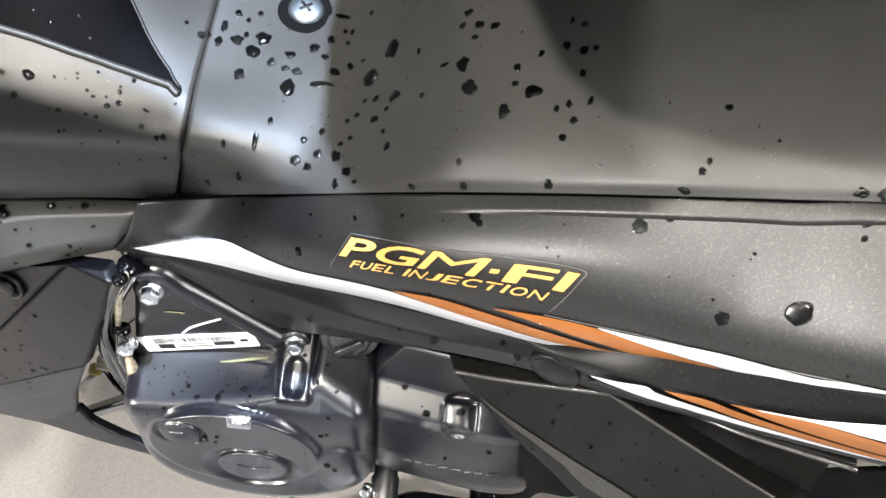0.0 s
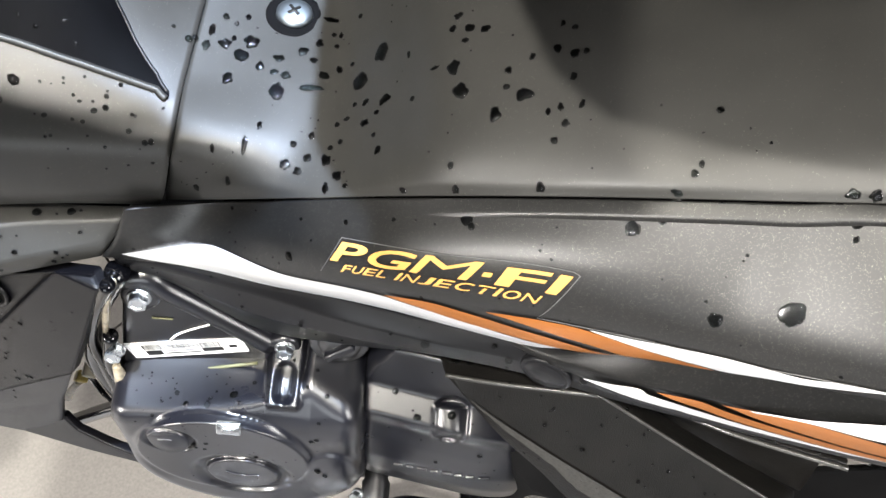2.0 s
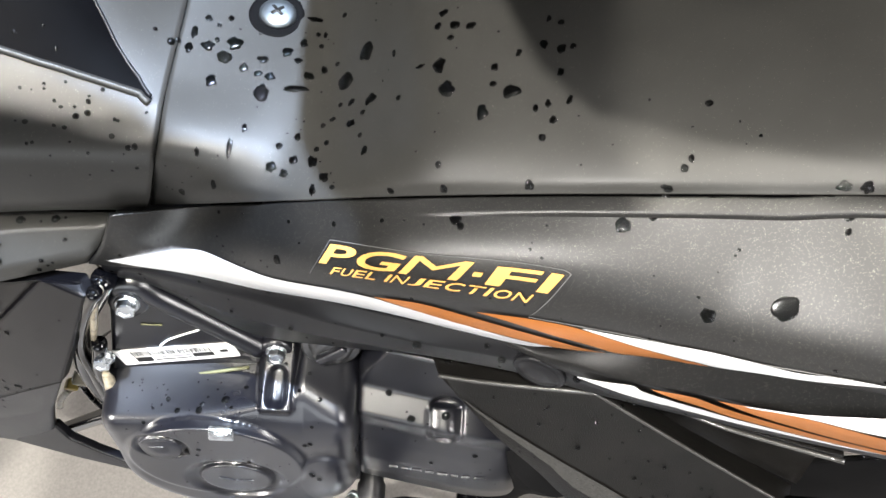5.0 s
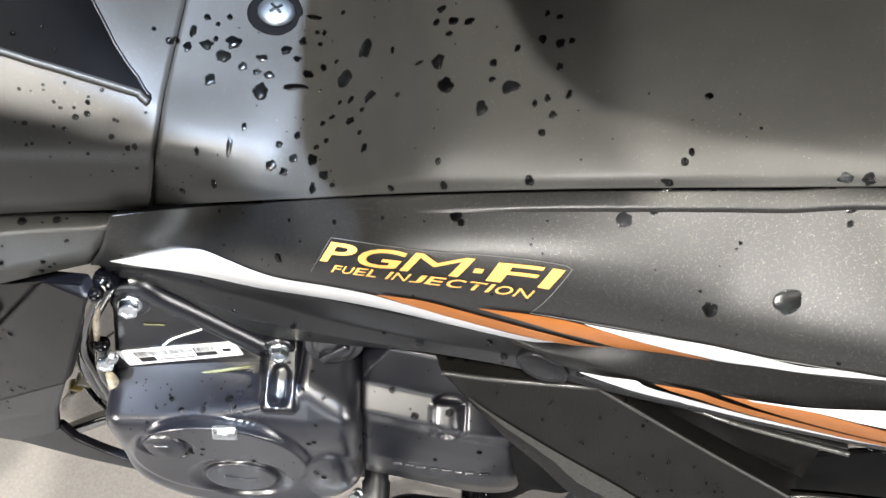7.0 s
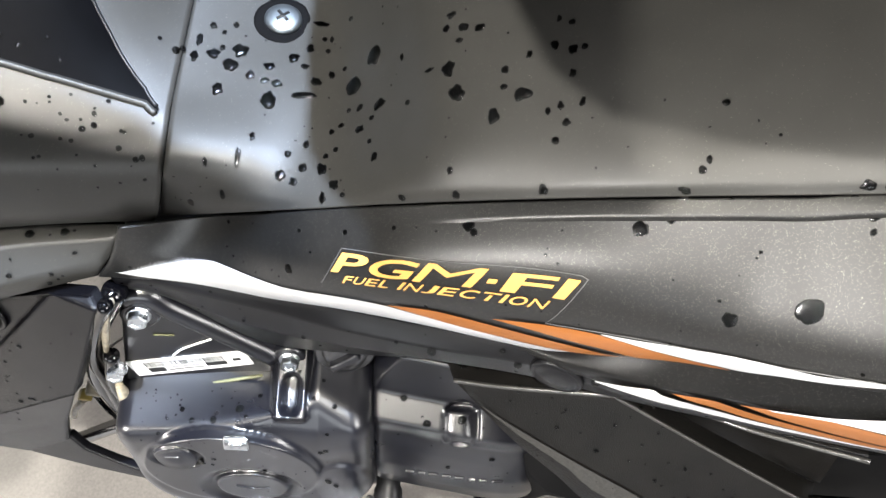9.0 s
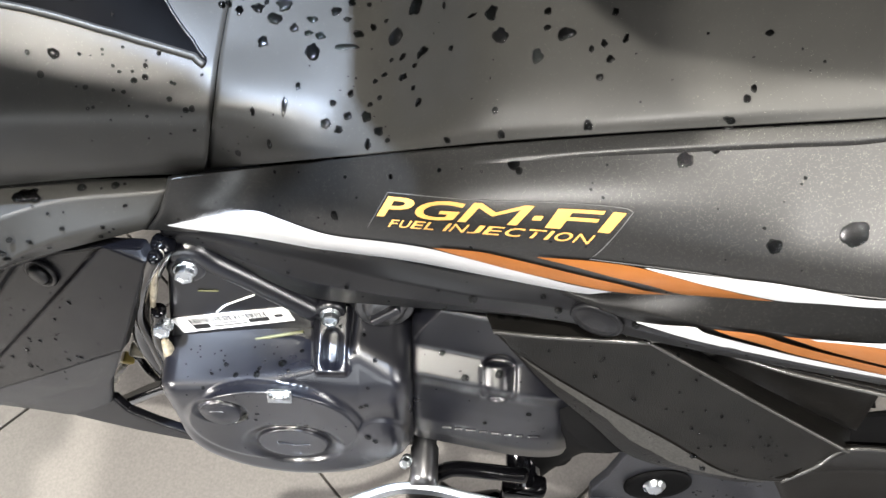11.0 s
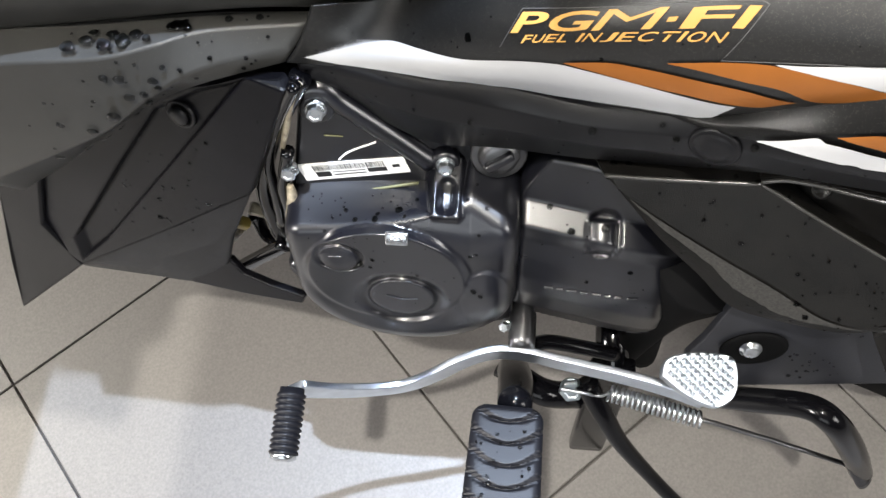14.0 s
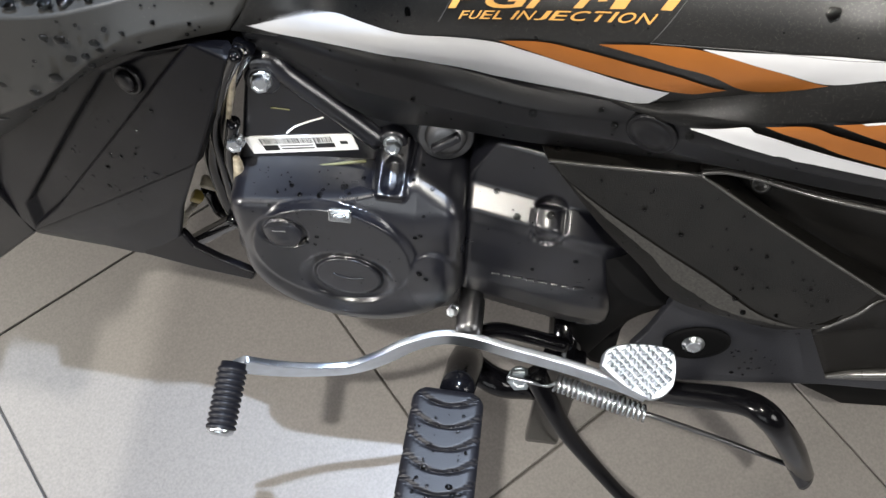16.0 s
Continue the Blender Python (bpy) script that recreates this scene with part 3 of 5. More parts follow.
part("orange_stripe", strip(D_SECTIONS, [(0.5070, 0.5122), (0.5508, 0.4968), (0.6038, 0.4729), (0.6576, 0.4950), (0.7184, 0.5337)],
    [(0.5096, 0.5200), (0.5696, 0.6122), (0.6356, 0.7013), (0.6970, 0.7785), (0.7704, 0.8672)], 0.0009), ORANGE, ledge, "orange vinyl decal")
part("white_stripe", strip(D_SECTIONS, [(0.5504, 0.4888), (0.6220, 0.4178), (0.6747, 0.2657), (0.7146, 0.1558)],
    [(0.5622, 0.5051), (0.6252, 0.4625), (0.6847, 0.4664), (0.7231, 0.3845)], 0.0012), WHITE, ledge, "white vinyl decal")
part("lettering", lettering("PGM", M_SECTIONS, [(0.2796, 0.3230), (0.3915, 0.3639), (0.4017, 0.2712), (0.2910, 0.2107)], [(0.0, 0.275), (0.315, 0.63), (0.665, 1.0)], 0.018), GOLD, side, "gold printed letters")
part("lettering", strip(M_SECTIONS, [(0.4018, 0.3150), (0.4072, 0.3165)], [(0.4003, 0.3360), (0.4058, 0.3370)], 0.0008, 4, 2), GOLD, side, "gold printed dash")
part("lettering", lettering("FI", M_SECTIONS, [(0.4081, 0.3704), (0.4480, 0.3773), (0.4587, 0.2865), (0.4156, 0.2826)], [(0.0, 0.68), (0.80, 1.0)], 0.018), GOLD, side, "gold printed letters")
WORDS = "FUEL INJECTION"
LINE = [(sign, span) for sign, span in zip(WORDS, spaced(WORDS, {"I": 0.24, " ": 0.30, "F": 0.85, "L": 0.8, "J": 0.8}, 0.22)) if sign != " "]
part("lettering", lettering([q[0] for q in LINE], M_SECTIONS, [(0.2928, 0.3960), (0.4346, 0.4366), (0.4392, 0.3926), (0.2974, 0.3449)], [q[1] for q in LINE], 0.012), GOLD, side, "gold printed words")
FILM = [(0.2687, 0.4098), (0.2889, 0.1902), (0.3830, 0.2489), (0.4587, 0.2699), (0.4629, 0.2814), (0.4373, 0.5260), (0.5183, 0.5412), (0.6640, 0.6103), (0.7445, 0.6129)]


def line_on(sections, uv, radius, lift=0.0004):
    pts = []
    for a, b in zip(uv, uv[1:]):
        pts += [skin(sections, *(np.array(a) + (np.array(b) - np.array(a)) * k / 8), lift)[0] for k in range(8)]
    return tube(pts, radius, 5, 1)


rows = []
for i in range(81):
    u = 0.36 + 0.62 * i / 80
    grow = min(1.0, i / 12)
    wide = 0.001 / (Vector(loft_at(M_SECTIONS, u, 0.06)) - Vector(loft_at(M_SECTIONS, u, 0.0))).length * 0.06
    rows.append([skin(M_SECTIONS, u, v * wide, lift * grow + 0.0001)[0] for v, lift in ((0.4, 0.0003), (2.0, 0.0008), (4.4, 0.0012), (5.2, 0.0013), (5.8, 0.0010), (6.6, 0.0))])
part("top_chamfer", sheet(rows, 0), METAL, side, "flat chamfer along the upper edge")
dots = bmesh.new()
for i in range(46):
    for j in range(22):
        t = i / 45
        u = 0.0150 + 0.1050 * t + (0.0012 if j % 2 else 0.0)
        top = np.interp(u, (0.0191, 0.0526, 0.0876, 0.1228), (0.80, 0.5300, 0.4200, 0.4250))
        low = np.interp(u, (0.0194, 0.0574, 0.0921, 0.1270), (0.8501, 0.6450, 0.5113, 0.4253))
        v = top + (low - top) * (j + 0.5) / 22
        r = 0.00030 * (0.15 + 0.85 * ((j + 0.5) / 22) ** 1.5) * min(1.0, 0.2 + 1.6 * t)
        p, n = skin(M_SECTIONS, u, v, 0.0005)
        m = facing(p, n)
        dots.faces.new([dots.verts.new(m @ Vector((r * math.cos(a * math.pi / 3), r * math.sin(a * math.pi / 3), 0))) for a in range(6)])
tagged(part("halftone_dots", dots, WHITE, side, "fading white printed dots"), kind="stuff")
part("film_edge", line_on(M_SECTIONS, FILM, 0.00016), FILMEDGE, side, "pale edge of the clear decal film")

# glossy insert of the front side cover
FIN = [[(0.0133, 0.9636), (0.2250, 0.9163), (0.3711, 0.9195), (0.5463, 0.9231), (0.6287, 0.8803), (0.7359, 0.8330), (0.8724, 0.7814), (0.9521, 0.7258)],
       [(0.0146, 0.8410), (0.2416, 0.8166), (0.3392, 0.8022), (0.4671, 0.7804), (0.6214, 0.7617), (0.7789, 0.7468), (0.8909, 0.7353), (0.9479, 0.6836)]]
part("insert", strip(L_SECTIONS, FIN[0], FIN[1], 0.0008, 50, 14), INSERT, front, "glossy black insert with smudges")
part("insert_rim", line_on(L_SECTIONS, FIN[1], 0.0016, 0.0004), GREY, front)
part("insert_rim", line_on(L_SECTIONS, FIN[0][3:], 0.0009, 0.0004), BLACK, front)

# screw in the upper cover
SCREW = skin(U_SECTIONS, *(0.2283, 0.7888), 0.0)
screw = part("screw", turned([(0.0078, 0.0), (0.0076, 0.0016), (0.0062, 0.0026), (0.003, 0.0031)], facing(*SCREW)), DULLZINC, upper, "zinc plated cross head screw")
part("recess_ring", turned([(0.0122, -0.001), (0.0120, 0.0002), (0.0105, 0.0003), (0.0072, 0.0002)], facing(*SCREW)), MATT, upper)
for spin in (20, 110):
    part("cross_slot", box((0.0062, 0.0012, 0.0008), facing(SCREW[0] + SCREW[1] * 0.0031, SCREW[1], spin)), INK, screw)

# ---- engine ----
EP_N, EB_N, F_N = (0.109, -0.933, 0.342), (0.001, -0.988, 0.152), (-0.292, -0.895, 0.338)
engine = part("engine", prism([(-0.1385, 0.1492, 0.4511), (-0.0989, 0.1535, 0.4502), (-0.0372, 0.1474, 0.4139), (-0.0309, 0.1220, 0.3428), (-0.0821, 0.1184, 0.3491), (-0.1534, 0.1105, 0.3505), (-0.1549, 0.1170, 0.3685), (-0.1487, 0.1289, 0.3991)], inward(EP_N, 0.06), 0.003), ENGINE, bike, "black painted engine with crankcase covers", smooth="folded")
part("rib", tube([(-0.1395, 0.1396, 0.4298), (-0.1294, 0.1407, 0.4296), (-0.1212, 0.1383, 0.4203), (-0.1017, 0.1342, 0.4029), (-0.0781, 0.1289, 0.3808)], 0.0060), ENGINE, engine)
part("boss", turned([(0.0095, -0.010), (0.0092, -0.001), (0.0082, 0.0005), (0.006, 0.0005)], facing((-0.1337, 0.1327, 0.4223), EP_N)), ENGINE, engine)
hex_bolt("bolt", (-0.1341, 0.1328, 0.4225), EP_N, engine)
hex_bolt("bolt", (-0.1531, 0.1173, 0.3863), EP_N, engine, 0.0038, 0.0052)
hex_bolt("bolt", (-0.1634, 0.1048, 0.3206), EP_N, engine, 0.0034, 0.0046)
part("boss", turned([(0.0085, -0.02), (0.0080, -0.001), (0.0070, 0.0005), (0.005, 0.0005)], facing((-0.0705, 0.1260, 0.3836), EP_N)), ENGINE, engine)
hex_bolt("bolt", (-0.0705, 0.1261, 0.3839), EP_N, engine, 0.0038, 0.0052)
# the outer crankcase cover: a level shelf under the plate, a shoulder, a round plateau with a sunken cap, a bolt column and a corner lug
CASE_AT = (-0.095, 0.080, 0.340)


def case_height(A, B):
    C = 1.53 * (B + 0.0185)
    ridge = np.minimum(0.0306 + 0.31 * A, 0.0385 - 0.62 * (A - 0.0469))
    steep = 0.016 / np.maximum(0.047 - ridge, 0.007)
    right = ramp(A, 0.030, 0.038)
    shelf = 0.0225 - (steep * (1 - right) + 0.55 * right) * (B - ridge)
    shoulder = 0.0225 + 0.30 * (B - ridge)
    face = -0.0002 + 1.16 * B
    base = face - 0.0055 * ramp(C, -0.020, 0.030)
    h = smin(smin(shelf, shoulder, 0.0065), base, 0.009)
    disc = np.hypot(A + 0.008, C - 0.020)
    h = smax(h, face - 1.5 * np.maximum(disc - 0.0445, 0) - 9.0 * np.maximum(disc - 0.051, 0), 0.0045)
    # corner lug
    e = 1 - ((A - 0.0500) / 0.0150) ** 2 - ((C + 0.000) / 0.030) ** 2
    h = smax(h, face - 0.0030 + 0.0052 * np.maximum(e, 0) - 0.02 * np.maximum(-e, 0), 0.0060)
    # bolt column with its pocket
    col = 0.0245 - 0.42 * (B - 0.036) - 3.0 * np.maximum(np.abs(A - 0.0264) - 0.0070, 0) - 3.0 * np.maximum(0.0345 - B, 0)
    h = smax(h, col, 0.0045)
    pocket = np.hypot(A - 0.0264, np.maximum(0.0400 - B, 0) + np.maximum(B - 0.050, 0)) - 0.0050
    h = h - 0.0060 * ramp(-pocket, -0.0010, 0.0030)
    # sunken ring round the big cap, groove and cap
    ring, cap = np.hypot(A + 0.0005, C + 0.003), np.hypot(A + 0.0003, C)
    h = h - 0.0052 * ramp(-ring, -0.0295, -0.0220) * ramp(cap, 0.0188, 0.0210) + 0.0006 * ramp(-cap, -0.0190, -0.0180)
    # pocket of the timing cap
    tim = np.hypot(A + 0.0331, C - 0.0400)
    h = h - 0.0030 * ramp(-tim, -0.0150, -0.0125) * ramp(tim, 0.0108, 0.0116)
    # rounded outer edge
    edge = np.where(C < 0.010, np.hypot(A - 0.001, C - 0.010), np.abs(A - 0.001)) - 0.0650
    e = np.clip((edge + 0.011) / 0.011, 0, 1)
    return h - 0.012 * (1 - np.sqrt(1 - e * e * 0.999)) - 12.0 * np.maximum(edge, 0)


cover = part("crankcase_cover", casting(case_height, CASE_AT, (-0.074, 0.074), (-0.078, 0.0660), 0.0008), ENGINE, engine)


def on_case(a, b, lift=0.0):
    h = float(case_height(np.array(a), np.array(b))) + lift
    return Vector(CASE_AT) + Vector((a, 0.866 * b - 0.5 * h, 0.5 * b + 0.866 * h))


part("cap_slot", tube([on_case(-0.009 + 0.0045 * k, -0.0190 - 0.0004 * k + 0.0008 * abs(k - 2), 0.0002) for k in range(5)], 0.0006, 6), ENGINE, cover)
part("timing_cap", turned([(0.0108, -0.006), (0.0108, 0.0002), (0.0100, 0.0010), (0.0030, 0.0012)], facing(on_case(-0.0331, 0.0076, 0.0), (-0.06, -0.93, 0.36))), ENGINE, cover)
part("cap_slot", box((0.0075, 0.0010, 0.0008), facing(on_case(-0.0345, 0.0082, 0.0012), (-0.06, -0.93, 0.36), 8), 0.0003), DARKSTEEL, cover)
TAB = facing(on_case(0.0015, 0.0222, 0.0008), (0, -0.80, 0.60))
tab = part("tab", box((0.0124, 0.0078, 0.0030), TAB, 0.0010), STEEL, cover, "small bright metal tab")
part("rivet", turned([(0.0030, 0.0012), (0.0028, 0.0019), (0.0015, 0.0024)], TAB @ Matrix.Diagonal((1.25, 0.8, 1, 1)), 20), STEEL, tab)
part("crankcase_lower", prism([(-0.1748, 0.0971, 0.2923), (-0.0259, 0.1011, 0.3169), (-0.0254, 0.0887, 0.2362), (-0.0640, 0.0856, 0.2162), (-0.1211, 0.0837, 0.2044), (-0.1580, 0.0875, 0.2297)], inward(EB_N, 0.06), 0.006), ENGINE, engine, smooth="folded")
# label, gasket edge and scratches on the upper plate
label_sheet = part("label", prism([(-0.1511, 0.1217, 0.3825), (-0.0931, 0.1290, 0.3839), (-0.0899, 0.1257, 0.3740), (-0.1466, 0.1183, 0.3718)], inward(EP_N, 0.0008)), LABEL, engine, "white barcode label", smooth=False)


def on_label(a, b):
    """A place on the label: a along it, b down it, both from 0 to 1."""
    p, q, r, s = [Vector(c) for c in ((-0.1510, 0.1215, 0.3828), (-0.0930, 0.1288, 0.3842), (-0.0898, 0.1255, 0.3744), (-0.1465, 0.1181, 0.3721))]
    return (p + (q - p) * a) * (1 - b) + (s + (r - s) * a) * b


def label_bar(a0, a1, b0, b1):
    return sheet([[on_label(a0, b0), on_label(a1, b0)], [on_label(a0, b1), on_label(a1, b1)]], 0)


bars, a = [], 0.13
while a < 0.80:
    w = random.choice((0.006, 0.006, 0.010, 0.014))
    bars.append(label_bar(a, a + w, 0.12, 0.46))
    a += w + random.choice((0.006, 0.009, 0.012))
part("barcode", join(*bars), INK, label_sheet)
part("print", join(label_bar(0.13, 0.27, 0.52, 0.84), label_bar(0.62, 0.80, 0.50, 0.78), label_bar(0.29, 0.60, 0.56, 0.62), label_bar(0.29, 0.60, 0.72, 0.80), label_bar(0.86, 0.93, 0.4, 0.6)), INK, label_sheet)
part("gasket_edge", tube([(-0.1245, 0.1146, 0.3671), (-0.1055, 0.1176, 0.3689), (-0.0853, 0.1208, 0.3713)], 0.0009, 6), GASKET, engine, "pale yellow gasket edge")
part("scratch", tube([(-0.1276, 0.1255, 0.3845), (-0.1227, 0.1276, 0.3886), (-0.1155, 0.1295, 0.3917), (-0.1072, 0.1315, 0.3945)], 0.0006, 6), LABEL, engine, "pale chalk mark")
part("scratch", tube([(-0.1336, 0.1307, 0.4006), (-0.1240, 0.1313, 0.3991)], 0.0005, 6), GASKET, engine, "pale yellow mark")
CAP = facing((-0.0425, 0.1302, 0.3922), (0.1, -0.9, 0.42))
oil = part("oil_cap", turned([(0.0150, -0.01), (0.0150, 0.002), (0.0135, 0.0035), (0.0115, 0.0022), (0.0108, 0.0032), (0.0098, 0.0060), (0.006, 0.0072)], CAP, 40), DARKSTEEL, engine, "black oil filler cap")
part("grip", box((0.016, 0.0045, 0.006), CAP @ pose(0, 0, 0.008, 0, 0, 30), 0.001), ENGINE, oil)

# rear cover of the engine: an upper face with a ledge, a level facet, a round lower barrel, and a notch with a bolt post
def barrel_height(A, B):
    S = B + 0.17 * (A - 0.0643)
    h = 0.0
    for shift in (-0.0012, -0.0006, 0.0, 0.0006, 0.0012):
        h = h + 0.2 * np.interp(S + shift, (-0.040, -0.032, -0.0228, -0.0120, -0.0008, 0.0120, 0.0240, 0.0310, 0.0466, 0.0474, 0.0700, 0.0722, 0.0850), (-0.200, -0.080, -0.0520, -0.0335, -0.0205, -0.0100, -0.0010, 0.0085, 0.0062, 0.0072, 0.0265, 0.0255, 0.0050))
    # slanting upper corner and the round far end
    h = h - 1.3 * np.maximum(0.0795 - A - (0.0660 - B) * 0.75, 0) * ramp(B, 0.046, 0.050)
    e = np.clip((A - 0.118) / 0.042, 0, 1)
    h = h - 0.030 * (1 - np.sqrt(1 - e * e * 0.998)) - 8.0 * np.maximum(A - 0.160, 0)
    e = np.clip((0.0700 - A) / 0.0045, 0, 1)
    h = h - 0.0045 * (1 - np.sqrt(1 - e * e * 0.998)) - 8.0 * np.maximum(0.0655 - A, 0)
    notch = np.hypot(A - 0.1115, np.maximum(0.0240 - B, 0) + np.maximum(B - 0.0320, 0)) - 0.0098
    post = np.sqrt(np.maximum(1 - ((A - 0.1110) / 0.0088) ** 2, 0)) * ramp(B, 0.0150, 0.0190) * (1 - ramp(B, 0.0350, 0.0365))
    return h - 0.0060 * ramp(-notch, -0.0006, 0.0030) + 0.0068 * post


rear_case = part("sprocket_cover", casting(barrel_height, CASE_AT, (0.0640, 0.1660), (-0.0500, 0.0820), 0.0009), ENGINE, engine)


def on_barrel(a, b, lift=0.0):
    h = float(barrel_height(np.array(a), np.array(b))) + lift
    return Vector(CASE_AT) + Vector((a, 0.866 * b - 0.5 * h, 0.5 * b + 0.866 * h))


# the cast name on the cover stands as plain raised bars
for s0, wide in ((0.0, 0.09), (0.13, 0.07), (0.24, 0.10), (0.38, 0.08), (0.50, 0.10), (0.64, 0.07), (0.75, 0.08), (0.88, 0.12)):
    part("cast_bar", tube([on_barrel(0.083 + 0.054 * (s0 + wide * k / 2), -0.0080 - 0.0036 * s0, 0.0002) for k in range(3)], 0.0011, 8, 3, 0.7), ENGINE, rear_case)

# ---- rear covers ----
RC_SECTIONS = [
    [(0.0050, 0.1275, 0.4030), (0.0105, 0.1110, 0.4085), (0.0175, 0.1050, 0.4062), (0.0185, 0.1040, 0.4050)],
    [(0.0300, 0.1250, 0.4090), (0.0300, 0.1075, 0.4140), (0.0360, 0.0955, 0.3992), (0.0395, 0.0890, 0.3880)],
    [(0.0560, 0.1220, 0.4155), (0.0550, 0.1048, 0.4190), (0.0672, 0.0811, 0.3901), (0.0615, 0.0758, 0.3745)],
    [(0.0800, 0.1180, 0.4215), (0.0800, 0.1025, 0.4235), (0.0980, 0.0678, 0.3820), (0.0812, 0.0639, 0.3614)],
    [(0.1110, 0.1010, 0.4080), (0.1090, 0.0904, 0.4133), (0.1240, 0.0556, 0.3740), (0.1077, 0.0567, 0.3620)],
    [(0.1400, 0.0890, 0.3990), (0.1379, 0.0776, 0.4053), (0.1491, 0.0510, 0.3752), (0.1330, 0.0515, 0.3670)],
    [(0.1800, 0.0730, 0.3900), (0.1745, 0.0618, 0.3955), (0.1610, 0.0555, 0.3840), (0.1520, 0.0525, 0.3740)],
]
rear = part("rear_side_cover", facets(RC_SECTIONS, 0.002, 3, thick=0.003, nu=6), TEXTURED, bike, "black textured plastic rear side cover with folded faces", smooth="folded")
# thin pale tubes draw the bright highlight along the folds
part("edge", tube([c[1] for c in RC_SECTIONS[:4]], 0.0011, 8), EDGE, rear)
part("edge", tube([c[1] for c in RC_SECTIONS[3:]], 0.0008, 8), EDGE, rear)
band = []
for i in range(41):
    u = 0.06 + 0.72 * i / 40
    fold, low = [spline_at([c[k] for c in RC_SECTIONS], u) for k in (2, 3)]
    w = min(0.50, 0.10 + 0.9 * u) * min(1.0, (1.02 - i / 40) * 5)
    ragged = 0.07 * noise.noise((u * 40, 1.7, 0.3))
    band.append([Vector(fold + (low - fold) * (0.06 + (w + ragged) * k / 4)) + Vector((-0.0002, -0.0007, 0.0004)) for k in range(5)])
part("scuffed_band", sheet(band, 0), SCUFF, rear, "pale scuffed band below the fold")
RAIL = [(0.0800, 0.1035, 0.4238), (0.0898, 0.1022, 0.4288), (0.1031, 0.0982, 0.4325), (0.1194, 0.0905, 0.4385), (0.1350, 0.0825, 0.4470), (0.1700, 0.0700, 0.4600)]
part("rail", tube(RAIL, 0.0011, 8), EDGE, rear)
part("recess", facets([[Vector(p) + Vector((0, 0.0010, -0.0015)), Vector(p) + Vector((0.006, 0.018, -0.012)), q] for p, q in zip(RAIL, ((0.0850, 0.1130, 0.4140), (0.0960, 0.1090, 0.4080), (0.1110, 0.1020, 0.4040), (0.1300, 0.0940, 0.3980), (0.1500, 0.0860, 0.3930), (0.1850, 0.0740, 0.3850)))], 0.001, 2, thick=0.003, nu=6), TEXTURED, rear, "sunken black textured pocket", smooth="folded")
for x, y, z, r in ((0.1085, 0.1035, 0.4195, 0.0050),):
    part("boss", turned([(r, -0.004), (r * 0.95, 0.0010), (r * 0.75, 0.0018), (r * 0.6, 0.0006)], facing((x, y, z), (-0.2, -0.75, 0.63)), 20), TEXTURED, rear)
tail = part("tail_cover", facets([[(0.1500, 0.0520, 0.3735), (0.1560, 0.0560, 0.3500), (0.1690, 0.0415, 0.3310)], [(0.1630, 0.0575, 0.3845), (0.1740, 0.0590, 0.3560), (0.1850, 0.0430, 0.3360)], [(0.1760, 0.0640, 0.3950), (0.2000, 0.0590, 0.3640), (0.2150, 0.0430, 0.3440)], [(0.2600, 0.0560, 0.4050), (0.2650, 0.0520, 0.3760), (0.2700, 0.0360, 0.3520)]], 0.002, 3, nu=4), TEXTURED, rear, "black textured tail panel", smooth="folded")
part("edge", tube([(0.1500, 0.0512, 0.3745), (0.1630, 0.0567, 0.3855), (0.1755, 0.0632, 0.3958), (0.2100, 0.0605, 0.4000), (0.2600, 0.0552, 0.4055)], 0.0010, 8), EDGE, tail)
part("edge", tube([(0.1690, 0.0405, 0.3312), (0.1850, 0.0420, 0.3365), (0.2150, 0.0420, 0.3445), (0.2700, 0.0350, 0.3525)], [0.0012, 0.0030, 0.0034, 0.0034], 8), EDGE, tail)
PLATE = prism([(0.0880, 0.0715, 0.3430), (0.0800, 0.0610, 0.3120), (0.0735, 0.0560, 0.2920), (0.0760, 0.0490, 0.2720), (0.1073, 0.0452, 0.2716), (0.1500, 0.0470, 0.2780), (0.1876, 0.0490, 0.2840), (0.2600, 0.0500, 0.2860), (0.2600, 0.0640, 0.3220), (0.1900, 0.0680, 0.3320), (0.1420, 0.0710, 0.3400)], (0.0, 0.006, -0.003), 0.0012)
plate = part("frame_plate", PLATE, DARKGREY, bike, "dark grey lower plate behind the footpeg", smooth="folded")
PS = (0.1075, 0.0575, 0.3100)
# flat black oval on the plate stands in for the recess's dark hollow
part("dark_recess_disc", turned([(0.0150, -0.001), (0.0148, 0.0003), (0.0120, 0.0004), (0.0040, 0.0003)], facing(PS, (0, -0.9, 0.43), 14) @ Matrix.Diagonal((1.25, 0.85, 1, 1))), MATT, plate)
part("screw", turned([(0.0062, 0.0), (0.0062, 0.0008), (0.0046, 0.0012), (0.0046, 0.0026), (0.0038, 0.0032), (0.002, 0.0028)], facing((0.1055, 0.0570, 0.3105), (0, -0.9, 0.43))), STEEL, plate, "bright pan head screw")

# ---- front fairing ----
T_IN = [(-0.1619, 0.1312, 0.4505), (-0.1886, 0.1342, 0.4353), (-0.2210, 0.1361, 0.4123), (-0.2591, 0.1299, 0.3631), (-0.3288, 0.1172, 0.2695), (-0.3302, 0.1096, 0.2480), (-0.2992, 0.1120, 0.2812), (-0.2205, 0.1229, 0.3779)]
